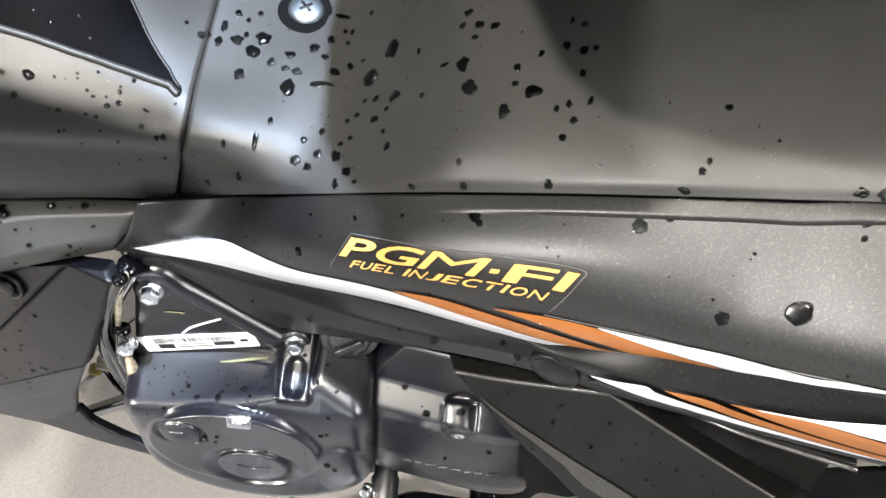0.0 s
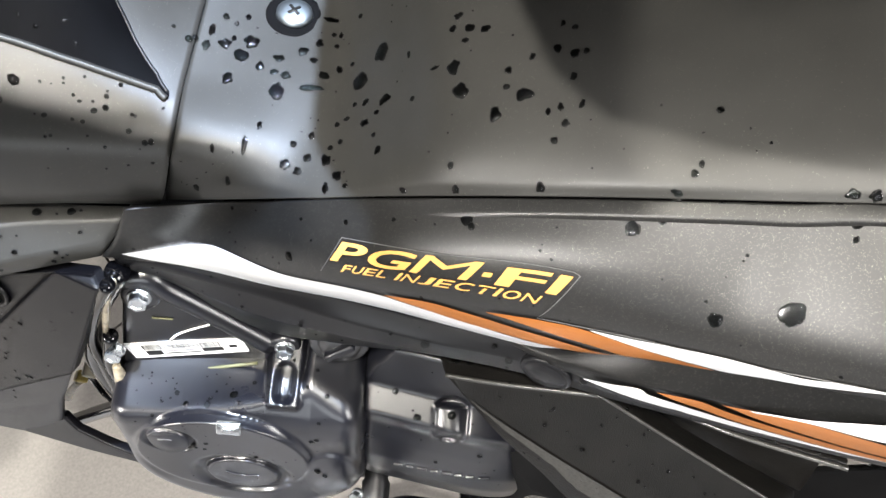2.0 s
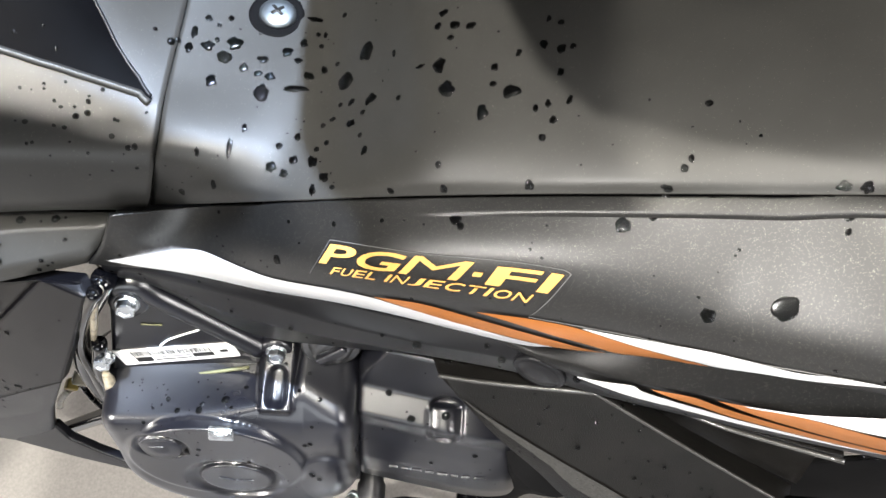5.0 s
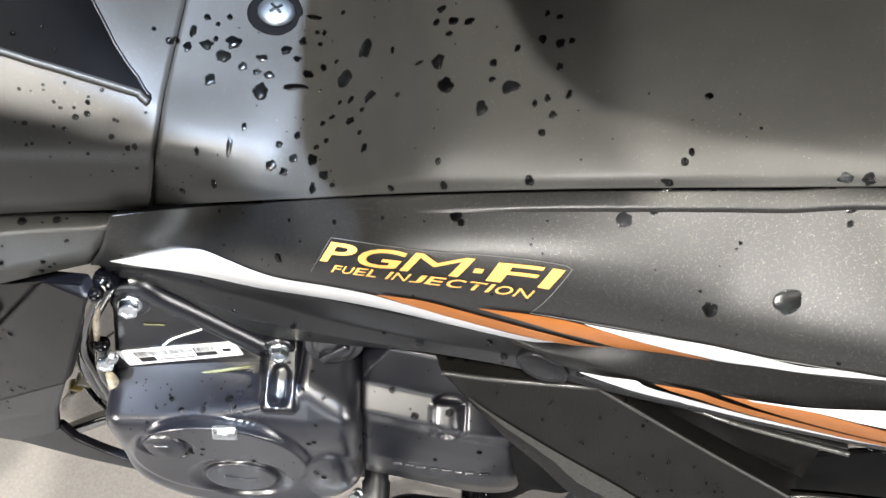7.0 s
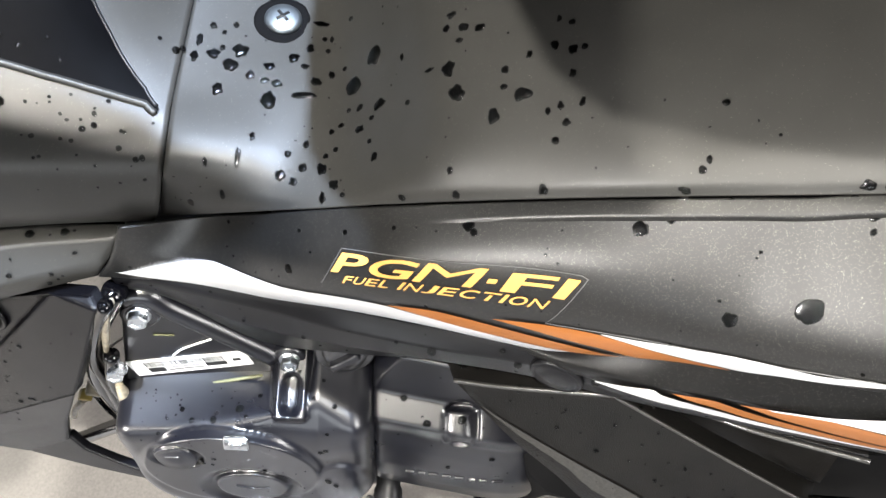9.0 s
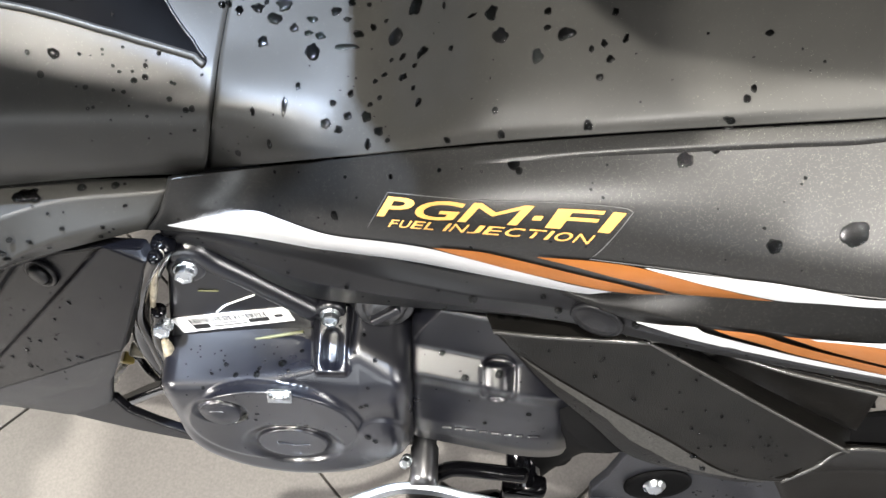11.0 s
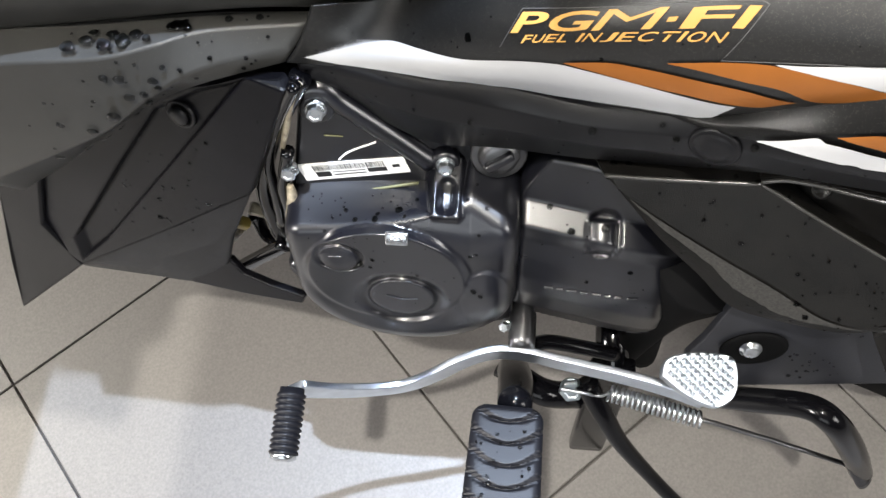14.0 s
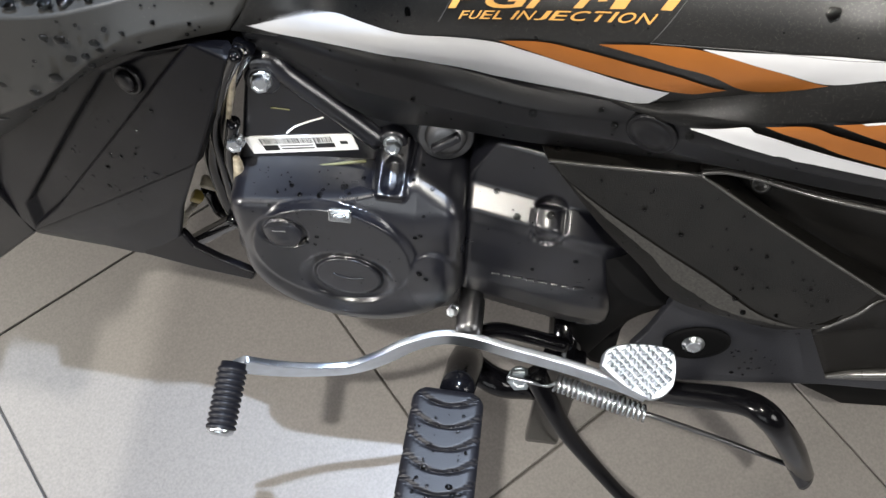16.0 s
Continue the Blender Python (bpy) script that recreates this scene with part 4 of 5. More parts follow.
T_OUT = [(-0.1460, 0.1310, 0.4500), (-0.2271, 0.1434, 0.4264), (-0.3238, 0.1458, 0.3493), (-0.3397, 0.1383, 0.3159), (-0.3538, 0.1258, 0.2705), (-0.3457, 0.1158, 0.2513), (-0.3325, 0.1082, 0.2423), (-0.2520, 0.1073, 0.3094), (-0.1756, 0.1069, 0.3743), (-0.1625, 0.1135, 0.4031), (-0.1420, 0.1243, 0.4494)]


def holed_panel(outer, inner, normal, thick, sink):
    """A flat panel with a sunken pocket inside it."""
    bm = bmesh.new()
    n = Vector(normal)
    loops = [[bm.verts.new(p) for p in pts] for pts in (outer, inner)]
    edges = [bm.edges.new((l[k], l[(k + 1) % len(l)])) for l in loops for k in range(len(l))]
    bmesh.ops.triangle_fill(bm, use_beauty=True, edges=edges)
    for f in list(bm.faces):
        if all(v in loops[1] for v in f.verts):
            bm.faces.remove(f)
    mid = sum((v.co for v in loops[1]), Vector()) / len(inner)
    low = [bm.verts.new(mid + (v.co - mid) * 0.90 - n * sink) for v in loops[1]]
    k = len(low)
    for a in range(k):
        bm.faces.new((loops[1][a], loops[1][(a + 1) % k], low[(a + 1) % k], low[a]))
    f = bm.faces.new(low)
    bmesh.ops.triangulate(bm, faces=[f])
    back = [bm.verts.new(v.co - n * thick) for v in loops[0]]
    for a in range(len(back)):
        b = (a + 1) % len(back)
        bm.faces.new((loops[0][a], loops[0][b], back[b], back[a]))
    bmesh.ops.recalc_face_normals(bm, faces=bm.faces[:])
    if sum((f.normal * f.calc_area() for f in bm.faces), Vector()).dot(n) < 0:
        bmesh.ops.reverse_faces(bm, faces=bm.faces[:])
    rim = [e for e in bm.edges if e.is_manifold and e.calc_face_angle(0) > 0.3]
    bmesh.ops.bevel(bm, geom=rim, offset=0.0012, segments=2, profile=0.5, affect="EDGES", clamp_overlap=True)
    return bm


fairing = part("front_fairing", holed_panel(T_OUT, T_IN, F_N, 0.006, 0.005), FAIRING, bike, "black plastic lower fairing with a triangular recess", smooth=False)
part("fairing_belly", facets([[(-0.3325, 0.1082, 0.2423), (-0.3359, 0.1106, 0.2339), (-0.3396, 0.1142, 0.2226)], [(-0.2520, 0.1073, 0.3094), (-0.2757, 0.1086, 0.2570), (-0.2869, 0.1082, 0.2285)], [(-0.1928, 0.1069, 0.3596), (-0.2297, 0.1084, 0.2903), (-0.2496, 0.1034, 0.2361)], [(-0.1756, 0.1069, 0.3743), (-0.2017, 0.1066, 0.3156), (-0.2194, 0.1047, 0.2656)]], 0.002, nu=6), FAIRING, fairing, smooth="folded")
part("fairing_strap", prism([(-0.2545, 0.1087, 0.2490), (-0.2170, 0.1062, 0.2748), (-0.2097, 0.1003, 0.2653), (-0.1911, 0.0939, 0.2643), (-0.1650, 0.0861, 0.2663), (-0.1682, 0.0840, 0.2579), (-0.2092, 0.0924, 0.2449), (-0.2561, 0.1032, 0.2330)], inward(F_N, 0.006), 0.0015), FAIRING, fairing, smooth="folded")
part("hole", turned([(0.0088, -0.001), (0.0088, 0.0012), (0.0072, 0.0012), (0.0064, -0.0005)], facing((-0.2080, 0.1349, 0.4085), F_N)), BLACK, fairing)
part("clip", turned([(0.0055, 0.0), (0.0055, 0.0016), (0.004, 0.0024)], facing((-0.2088, 0.1341, 0.4086), F_N)), BLACK, fairing)
part("fender_tip", prism([(-0.3600, 0.1450, 0.3300), (-0.3187, 0.1399, 0.3500), (-0.3477, 0.1222, 0.2783), (-0.3354, 0.1094, 0.2372), (-0.4310, 0.1030, 0.1410), (-0.4050, 0.1180, 0.2150), (-0.3760, 0.1370, 0.2920)], inward(F_N, 0.006), 0.002), FAIRING, bike, "black plastic fairing lower front edge", smooth="folded")

# ---- wiring beside the engine ----
harness = part("wiring", tube([(-0.1366, 0.1350, 0.4473), (-0.1487, 0.1300, 0.4266), (-0.1622, 0.1280, 0.3985), (-0.1778, 0.1260, 0.3495), (-0.1807, 0.1220, 0.3101), (-0.1792, 0.1180, 0.2812)], 0.0055), GLOSS, bike, "bundle of black wires and cream sleeves beside the engine")
part("sleeve", tube([(-0.1355, 0.1280, 0.4514), (-0.1422, 0.1260, 0.4387), (-0.1483, 0.1240, 0.4195), (-0.1552, 0.1220, 0.3974)], [0.002, 0.0030, 0.0033, 0.0018], 8, flat=0.6), CREAM, harness, "cream plastic sleeve")
part("wire", tube([(-0.1370, 0.1260, 0.4533), (-0.1520, 0.1240, 0.4222), (-0.1653, 0.1220, 0.3858), (-0.1684, 0.1180, 0.3520), (-0.1709, 0.1140, 0.3222)], 0.0032), GLOSS, harness)
part("wire", tube([(-0.1507, 0.1200, 0.4018), (-0.1598, 0.1160, 0.3694), (-0.1617, 0.1130, 0.3445), (-0.1652, 0.1100, 0.3211)], 0.0036), GLOSS, harness)
part("sleeve", tube([(-0.1538, 0.1120, 0.3771), (-0.1554, 0.1100, 0.3632), (-0.1623, 0.1090, 0.3403)], [0.002, 0.0032, 0.002], 8), CREAM, harness)
part("connector", box((0.014, 0.008, 0.011), Matrix.Translation((-0.1893, 0.1260, 0.3119)) @ pose(0, 0, 0, 20, 25, 0), 0.0012), CREAM, harness, "pale plug")
part("connector", box((0.007, 0.007, 0.012), Matrix.Translation((-0.2091, 0.1300, 0.2812)) @ pose(0, 0, 0, 10, 30, 0), 0.001), YELLOW, harness, "yellow plug")
part("wire", tube([(-0.2143, 0.1300, 0.2698), (-0.2260, 0.1280, 0.2512), (-0.2314, 0.1260, 0.2389)], 0.0022), CREAM, harness)
part("bracket", bar([(-0.1768, 0.1120, 0.2912), (-0.1960, 0.1120, 0.2701), (-0.2180, 0.1110, 0.2471)], 0.006, 0.010), GLOSS, harness, "black metal bracket")
part("wire", tube([(-0.1976, 0.1300, 0.2970), (-0.1948, 0.1250, 0.2751), (-0.1810, 0.1150, 0.2814)], 0.0045), GLOSS, harness)

# ---- gear lever, footpeg and stands ----
lever = part("gear_lever", bar([(-0.1608, 0.0230, 0.2795), (-0.1442, 0.0280, 0.2556), (-0.1225, 0.0340, 0.2373), (-0.0979, 0.0400, 0.2313), (-0.0772, 0.0460, 0.2432), (-0.0573, 0.0530, 0.2591), (-0.0381, 0.0580, 0.2646), (-0.0187, 0.0580, 0.2648), (0.0025, 0.0540, 0.2655), (0.0367, 0.0470, 0.2704), (0.0668, 0.0400, 0.2723), (0.0888, 0.0340, 0.2706)], 0.0046, 0.0195), ZINC, bike, "zinc plated steel toe and heel gear lever", smooth="folded")
TOE = [Vector((-0.1567, 0.0200, 0.2942)), Vector((-0.1570, -0.0220, 0.2908))]
AX = (TOE[1] - TOE[0]).normalized()
ribs = [(0.0072, 0.0)]
n = 11
for k in range(n):
    h = (TOE[1] - TOE[0]).length * 0.86 * (k + 0.5) / n + 0.003
    ribs += [(0.0074, h - 0.0016), (0.0086, h - 0.0008), (0.0086, h + 0.0006), (0.0074, h + 0.0014)]
rubber = part("toe_rubber", turned(ribs, facing(TOE[0], AX), 24), RUBBER, lever, "ribbed black toe rubber")
part("end_knob", turned([(0.0062, (TOE[1] - TOE[0]).length * 0.86), (0.0078, (TOE[1] - TOE[0]).length * 0.9), (0.0074, (TOE[1] - TOE[0]).length * 0.97), (0.0045, (TOE[1] - TOE[0]).length)], facing(TOE[0], AX), 24), STEEL, lever, "bright steel end")
# heel pad: a rounded pad with rows of small pyramids
PAD = [(0.0524, 0.0344, 0.3260), (0.0546, 0.0429, 0.3280), (0.0656, 0.0468, 0.3310), (0.0835, 0.0458, 0.3360), (0.0899, 0.0408, 0.3360), (0.0896, 0.0261, 0.3340), (0.0825, 0.0184, 0.3320), (0.0747, 0.0190, 0.3300), (0.0634, 0.0250, 0.3280)]
pad = part("heel_pad", prism([spline_at(PAD + PAD[:1], k / 36) for k in range(36)], (0.0, 0.001, -0.009), 0.0016), ZINC, lever, "knurled zinc plated heel pad", smooth="folded")


def inside(p, poly):
    hit = False
    for a, b in zip(poly, poly[1:] + poly[:1]):
        if (a[1] > p[1]) != (b[1] > p[1]) and p[0] < (b[0] - a[0]) * (p[1] - a[1]) / (b[1] - a[1]) + a[0]:
            hit = not hit
    return hit


def pyramids():
    bm = bmesh.new()
    ring = [spline_at(PAD + PAD[:1], k / 36) for k in range(36)]
    mid = sum((Vector(p) for p in ring), Vector()) / 36
    ring = [mid + (Vector(p) - mid) * 0.9 for p in ring]
    # height of the pad's face as a plane
    A = np.array([[p[0], p[1], 1] for p in ring])
    cx, cy, cz = np.linalg.lstsq(A, np.array([p[2] for p in ring]), rcond=None)[0]
    step, s = 0.0038, 0.0022
    for i in range(-12, 13):
        for j in range(-12, 13):
            x, y = mid.x + (i + j) * step * 0.6, mid.y + (i - j) * step * 0.6
            if inside((x, y), ring):
                z = cx * x + cy * y + cz + 0.0002
                v = [bm.verts.new(q) for q in ((x - s, y, z), (x, y - s, z), (x + s, y, z), (x, y + s, z), (x, y, z + 0.0019))]
                for k in range(4):
                    bm.faces.new((v[k], v[(k + 1) % 4], v[4]))
    return bm


tagged(part("knurling", pyramids(), ZINC, pad, "rows of small raised points", smooth=False), kind="stuff")
SH = Vector((-0.0225, 0.0690, 0.2730))
shaft = part("shift_shaft", turned([(0.0082, -0.004), (0.0085, 0.002), (0.0085, 0.018), (0.0072, 0.020), (0.0070, 0.030)], facing(SH + Vector((0, -0.006, 0)), (0.0, 1, 0.12))), DARKSTEEL, bike, "steel gear shift shaft with clamp")
hex_bolt("bolt", SH + Vector((-0.010, 0.004, 0.003)), (-0.4, -0.6, 0.7), shaft, 0.003, 0.004)
peg_arm = part("footpeg_bracket", tube([(-0.0243, 0.0750, 0.1544), (-0.0240, 0.0500, 0.2218), (-0.0251, 0.0220, 0.2797)], [0.0125, 0.012, 0.0105], 18), ENAMEL, bike, "black steel footpeg bracket")
part("cross_tube", tube([(-0.0335, 0.0850, 0.1323), (-0.0011, 0.0650, 0.1341), (0.0315, 0.0700, 0.1092)], 0.011), ENAMEL, peg_arm)


def peg():
    """The peg's rubber: a rounded slab whose top is cut by curved grooves."""
    a, b = Vector((-0.0290, 0.0187, 0.2940)), Vector((-0.0312, -0.0565, 0.2900))
    b = a + (b - a) * 1.25
    d = (b - a).normalized()
    side = d.cross(Vector((0, 0, 1))).normalized()
    top = side.cross(d)
    if top.z < 0:
        top = -top
    bm, rows, n, m, w = bmesh.new(), [], 150, 16, 0.0228
    for i in range(n + 1):
        s = i / n
        row = []
        for j in range(m + 1):
            t = -1 + 2 * j / m
            end = max(0.0, 1 - s * 26) ** 2 + max(0.0, s * 26 - 25) ** 2
            lift = 0.0015 * (1 - t * t) - 0.0022 * max(0.0, abs(t) - 0.85) / 0.15 - 0.002 * end
            g = (s * 7.6 + 0.75 * t * t + 0.3) % 1.0
            lift += 0.0020 * (g - 0.5) - (0.0030 if g < 0.12 else 0.0)
            row.append(bm.verts.new(a + (b - a) * s + side * (w * t * (0.90 - 0.20 * max(0.0, 1 - s * 12) ** 2 + 0.12 * s)) + top * lift))
        rows.append(row)
    for p, q in zip(rows, rows[1:]):
        for j in range(m):
            bm.faces.new((p[j], p[j + 1], q[j + 1], q[j]))
    edges = [e for e in bm.edges if e.is_boundary]
    r = bmesh.ops.extrude_edge_only(bm, edges=edges)
    low = [v for v in r["geom"] if isinstance(v, bmesh.types.BMVert)]
    for v in low:
        v.co -= top * 0.016
    bm.faces.new([v for v in [l for l in _ring(low)]])
    bmesh.ops.recalc_face_normals(bm, faces=bm.faces[:])
    return bm


def _ring(verts):
    """Boundary vertices in order."""
    left, out = set(verts), [verts[0]]
    left.discard(verts[0])
    while left:
        nxt = [e.other_vert(out[-1]) for e in out[-1].link_edges if e.other_vert(out[-1]) in left and e.is_boundary]
        if not nxt:
            break
        out.append(nxt[0])
        left.discard(nxt[0])
    return out


part("footpeg", peg(), RUBBER, bike, "black rubber footpeg with curved grip grooves")

S0, S1 = Vector((0.0366, 0.0440, 0.2356)), Vector((0.0939, 0.0300, 0.2386))


def coil(a, b, turns, radius, wire):
    d = (b - a)
    ax = d.normalized()
    e1 = ax.cross(Vector((0, 0, 1))).normalized()
    e2 = ax.cross(e1)
    pts = [a + d * (k / (turns * 10)) + radius * (math.cos(2 * math.pi * k / 10) * e1 + math.sin(2 * math.pi * k / 10) * e2) for k in range(turns * 10 + 1)]
    return tube(pts, wire, 6, 1)


spring = part("stand_spring", coil(S0, S1, 18, 0.0052, 0.00105), STEEL, bike, "bright steel stand spring with hooked ends")
part("hook", tube([(0.0366, 0.0440, 0.2356), (0.0321, 0.0440, 0.2249), (0.0205, 0.0440, 0.2307), (0.0052, 0.0440, 0.2379)], 0.0012), STEEL, spring)
part("rod", tube([(0.0939, 0.0300, 0.2386), (0.1052, 0.0280, 0.2382), (0.1448, 0.0200, 0.2326), (0.1919, 0.0120, 0.2165)], 0.0016), DARKSTEEL, spring)
hex_bolt("pivot_bolt", (0.0140, 0.0500, 0.2170), (0, -0.75, 0.66), peg_arm, 0.0075, 0.0078, DULLZINC)
stand = part("centre_stand", tube([(0.0864, 0.0500, 0.2273), (0.1141, 0.0380, 0.2689), (0.1367, 0.0300, 0.2975), (0.1507, 0.0220, 0.2997), (0.1752, 0.0140, 0.2634), (0.1989, 0.0080, 0.2173)], [0.0075, 0.0075, 0.0075, 0.0078, 0.008, 0.007]), ENAMEL, bike, "glossy black centre stand with foot lever")
part("lever_pad", tube([(0.1846, 0.0120, 0.2419), (0.2017, 0.0060, 0.2136)], [0.0075, 0.0085], flat=0.6), RUBBER, stand)
part("leg", bar([(0.048, 0.050, 0.001), (0.047, 0.058, 0.08), (0.045, 0.072, 0.20)], 0.030, 0.012, up=(0, 1, 0.1)), ENAMEL, stand)
part("leg", bar([(0.048, 0.40, 0.001), (0.047, 0.39, 0.08), (0.045, 0.36, 0.20)], 0.030, 0.012, up=(0, 1, 0.1)), ENAMEL, stand)
part("cross_bar", tube([(0.045, 0.07, 0.19), (0.045, 0.36, 0.19)], 0.012), GLOSS, stand)
part("side_stand", tube([(0.0230, 0.0520, 0.2260), (0.0368, 0.0360, 0.2050), (0.0522, 0.0223, 0.1800), (0.0752, 0.0080, 0.1500), (0.1016, -0.0076, 0.1200), (0.1207, -0.0167, 0.1000), (0.1373, -0.0363, 0.0600), (0.1537, -0.0677, 0.0060)], [0.0080, 0.0072, 0.0062, 0.0054, 0.0052, 0.0052, 0.0052, 0.006]), ENAMEL, bike, "glossy black side stand")
part("rod_behind", tube([(-0.0169, 0.0700, 0.2395), (-0.0041, 0.0750, 0.2375), (0.0189, 0.0750, 0.2299), (0.0431, 0.0750, 0.2171)], 0.0052), ENAMEL, stand)
part("swing_arm", tube([(0.0790, 0.1000, 0.3318), (0.0688, 0.1000, 0.2576), (0.0568, 0.0950, 0.1731), (0.0484, 0.0900, 0.1106)], [0.03, 0.018, 0.013, 0.013]), MATT, bike, "black steel frame tube behind the engine")
part("frame_tube", tube([(0.0914, 0.1200, 0.2524), (0.0796, 0.1200, 0.1582), (0.0861, 0.1200, 0.0704)], 0.014), MATT, bike)
part("inner_panel", prism([(0.0081, 0.1280, 0.3810), (0.0748, 0.1280, 0.3807), (0.1889, 0.1250, 0.4025), (0.2623, 0.1150, 0.2631), (0.1519, 0.1150, 0.2820), (0.0528, 0.1220, 0.3471)], (0, 0.004, 0), 0.001), MATT, bike, "black inner panel behind the covers")
part("inner_panel", prism([(0.1901, 0.1100, 0.2133), (0.2920, 0.1100, 0.2844), (0.4114, 0.1000, 0.0716), (0.2978, 0.1000, 0.0500), (0.2475, 0.1000, 0.0947)], (0, 0.004, 0), 0.001), MATT, bike)
# added blocks inside the machine: close the view between covers and stop lamp light
part("frame_core", box((0.80, 0.26, 0.06), Matrix.Translation((0.20, 0.33, 0.42)), 0.01), MATT, bike, "added dark block behind the covers")
part("front_core", box((0.32, 0.36, 0.03), Matrix.Translation((-0.24, 0.335, 0.425)), 0.008), MATT, bike)
part("engine_core", box((0.17, 0.26, 0.12), Matrix.Translation((-0.07, 0.30, 0.33)), 0.02), ENGINE, bike)
# unseen slab in the seat's place, outlined to cast the upper cover's shadow
part("seat", prism([(x, y, 0.72) for x, y in ((-0.025, 0.55), (-0.025, 0.250), (-0.021, 0.208), (-0.011, 0.190), (0.002, 0.176), (0.004, 0.155), (0.016, 0.123), (0.032, 0.105), (0.065, 0.092), (0.091, 0.085), (0.30, 0.045), (0.70, 0.02), (0.70, 0.55))], (0, 0, 0.09), 0.004), BLACK, bike, "unseen black seat slab that shades the upper cover", smooth="folded")
# two unseen plates above the covers, cut to cast the front cover's shadows
part("shade_bar", prism([(x, y, 1.0) for x, y in ((-0.40, 0.250), (-0.103, 0.243), (-0.078, 0.241), (-0.053, 0.238), (-0.041, 0.230), (-0.026, 0.225), (-0.012, 0.214), (-0.064, 0.2150), (-0.09, 0.2145), (-0.40, 0.2110))], (0, 0, 0.02), 0.002), BLACK, bike, "unseen black plate that blocks the cool lamp", smooth="folded")
part("shade_strip", prism([(x, y, 0.85) for x, y in ((-0.42, 0.10), (-0.181, 0.067), (-0.164, 0.064), (-0.147, 0.061), (-0.128, 0.057), (-0.117, 0.054), (-0.105, 0.047), (-0.08, 0.043), (-0.076, 0.026), (-0.132, 0.026), (-0.142, 0.0405), (-0.21, 0.0405), (-0.42, 0.0405))], (0, 0, 0.03), 0.003), RUBBER, bike, "unseen black plate that blocks the warm lamp", smooth="folded")
# unseen front masses, added to keep lamps off the floor and front covers
part("leg_shade_block", prism([(-0.34, -0.03, 0.58), (-0.34, 0.55, 0.58), (-0.80, 0.50, 0.58), (-0.80, 0.0, 0.58)], (0, 0, 0.35), 0.02), BLACK, bike, "unseen black block in the leg shield's place, for shade", smooth="folded")
part("leg_shade_wing", prism([(-0.36, -0.09, 0.58), (-0.36, -0.032, 0.58), (-0.70, -0.002, 0.58), (-0.70, -0.06, 0.58)], (0, 0, 0.15), 0.01), BLACK, bike, smooth="folded")

# ---- water drops ----
def drop(bm, p, n, r, wide=1.0, turn=0.0, high=0.42, rough=0.18, m=None):
    """A bead of water with an uneven outline and a full round cap on the place p."""
    m = m or facing(p, n, turn)
    k, seed = 22, random.random() * 100
    edge = [1 + rough * 2.0 * noise.noise((math.cos(2 * math.pi * a / k) * 1.2 + seed, math.sin(2 * math.pi * a / k) * 1.2, seed)) for a in range(k)]
    lean = random.uniform(0.0, 0.16)
    rings = []
    for s, h in ((0.98, -0.08), (1.0, 0.10), (0.97, 0.34), (0.87, 0.60), (0.68, 0.83), (0.38, 0.96)):
        rings.append([bm.verts.new(m @ Vector((r * s * (edge[a] * s + 1 - s) * math.cos(2 * math.pi * a / k), r * s * wide * (edge[a] * s + 1 - s) * math.sin(2 * math.pi * a / k) - lean * r * max(h, 0), r * high * h))) for a in range(k)])
    top = bm.verts.new(m @ Vector((0, -lean * r, r * high)))
    for a, b in zip(rings, rings[1:]):
        for q in range(k):
            bm.faces.new((a[q], a[(q + 1) % k], b[(q + 1) % k], b[q]))
    for q in range(k):
        bm.faces.new((rings[-1][q], rings[-1][(q + 1) % k], top))


def beads(name, label, sections, lists, unit, small=0, small_size=(0.0003, 0.0008), box_uv=(0.02, 0.98, 0.05, 0.95), flat=1.0):
    bm = bmesh.new()
    for rows in lists:
        for (u, v), r in rows:
            p, n = skin(sections, u, v)
            drop(bm, p, n, r * unit * 1.12, random.uniform(0.85, 1.3), random.uniform(-25, 25), flat * (0.85 if r < 8 else 0.62), 0.06 if r < 8 else 0.22)
    for _ in range(small):
        p, n = skin(sections, random.uniform(*box_uv[:2]), random.uniform(*box_uv[2:]))
        drop(bm, p, n, random.uniform(*small_size), random.uniform(0.9, 1.3), 90, 0.7)
    return tagged(part(name, bm, WATER, None, label), category="water", kind="stuff")


def patch(label, spots, fine, stretch):
    """Beads on the upper cover: (u, v, half length along the machine, half width) with the sizes in tenths of a millimetre; fine ones between them."""
    bm = bmesh.new()
    rows = list(spots) + [(random.uniform(*stretch), random.uniform(0.15, 1.0), random.uniform(2.5, 6), random.uniform(2.5, 6)) for _ in range(fine)]
    for u, v, a, b in rows:
        p, n = skin(U_SECTIONS, u, v)
        x = (Vector((1, 0, 0)) - n * n.x).normalized()
        m = Matrix.Translation(p) @ Matrix((x, n.cross(x), n)).transposed().to_4x4()
        big = max(a, b) > 14
        drop(bm, p, n, a * 1e-4, b / a, 0, (0.42 if big else 0.62) * min(1, b / a), 0.26 if big else 0.12, m)
    return tagged(part("water_drops", bm, WATER, None, label), category="water", kind="stuff")


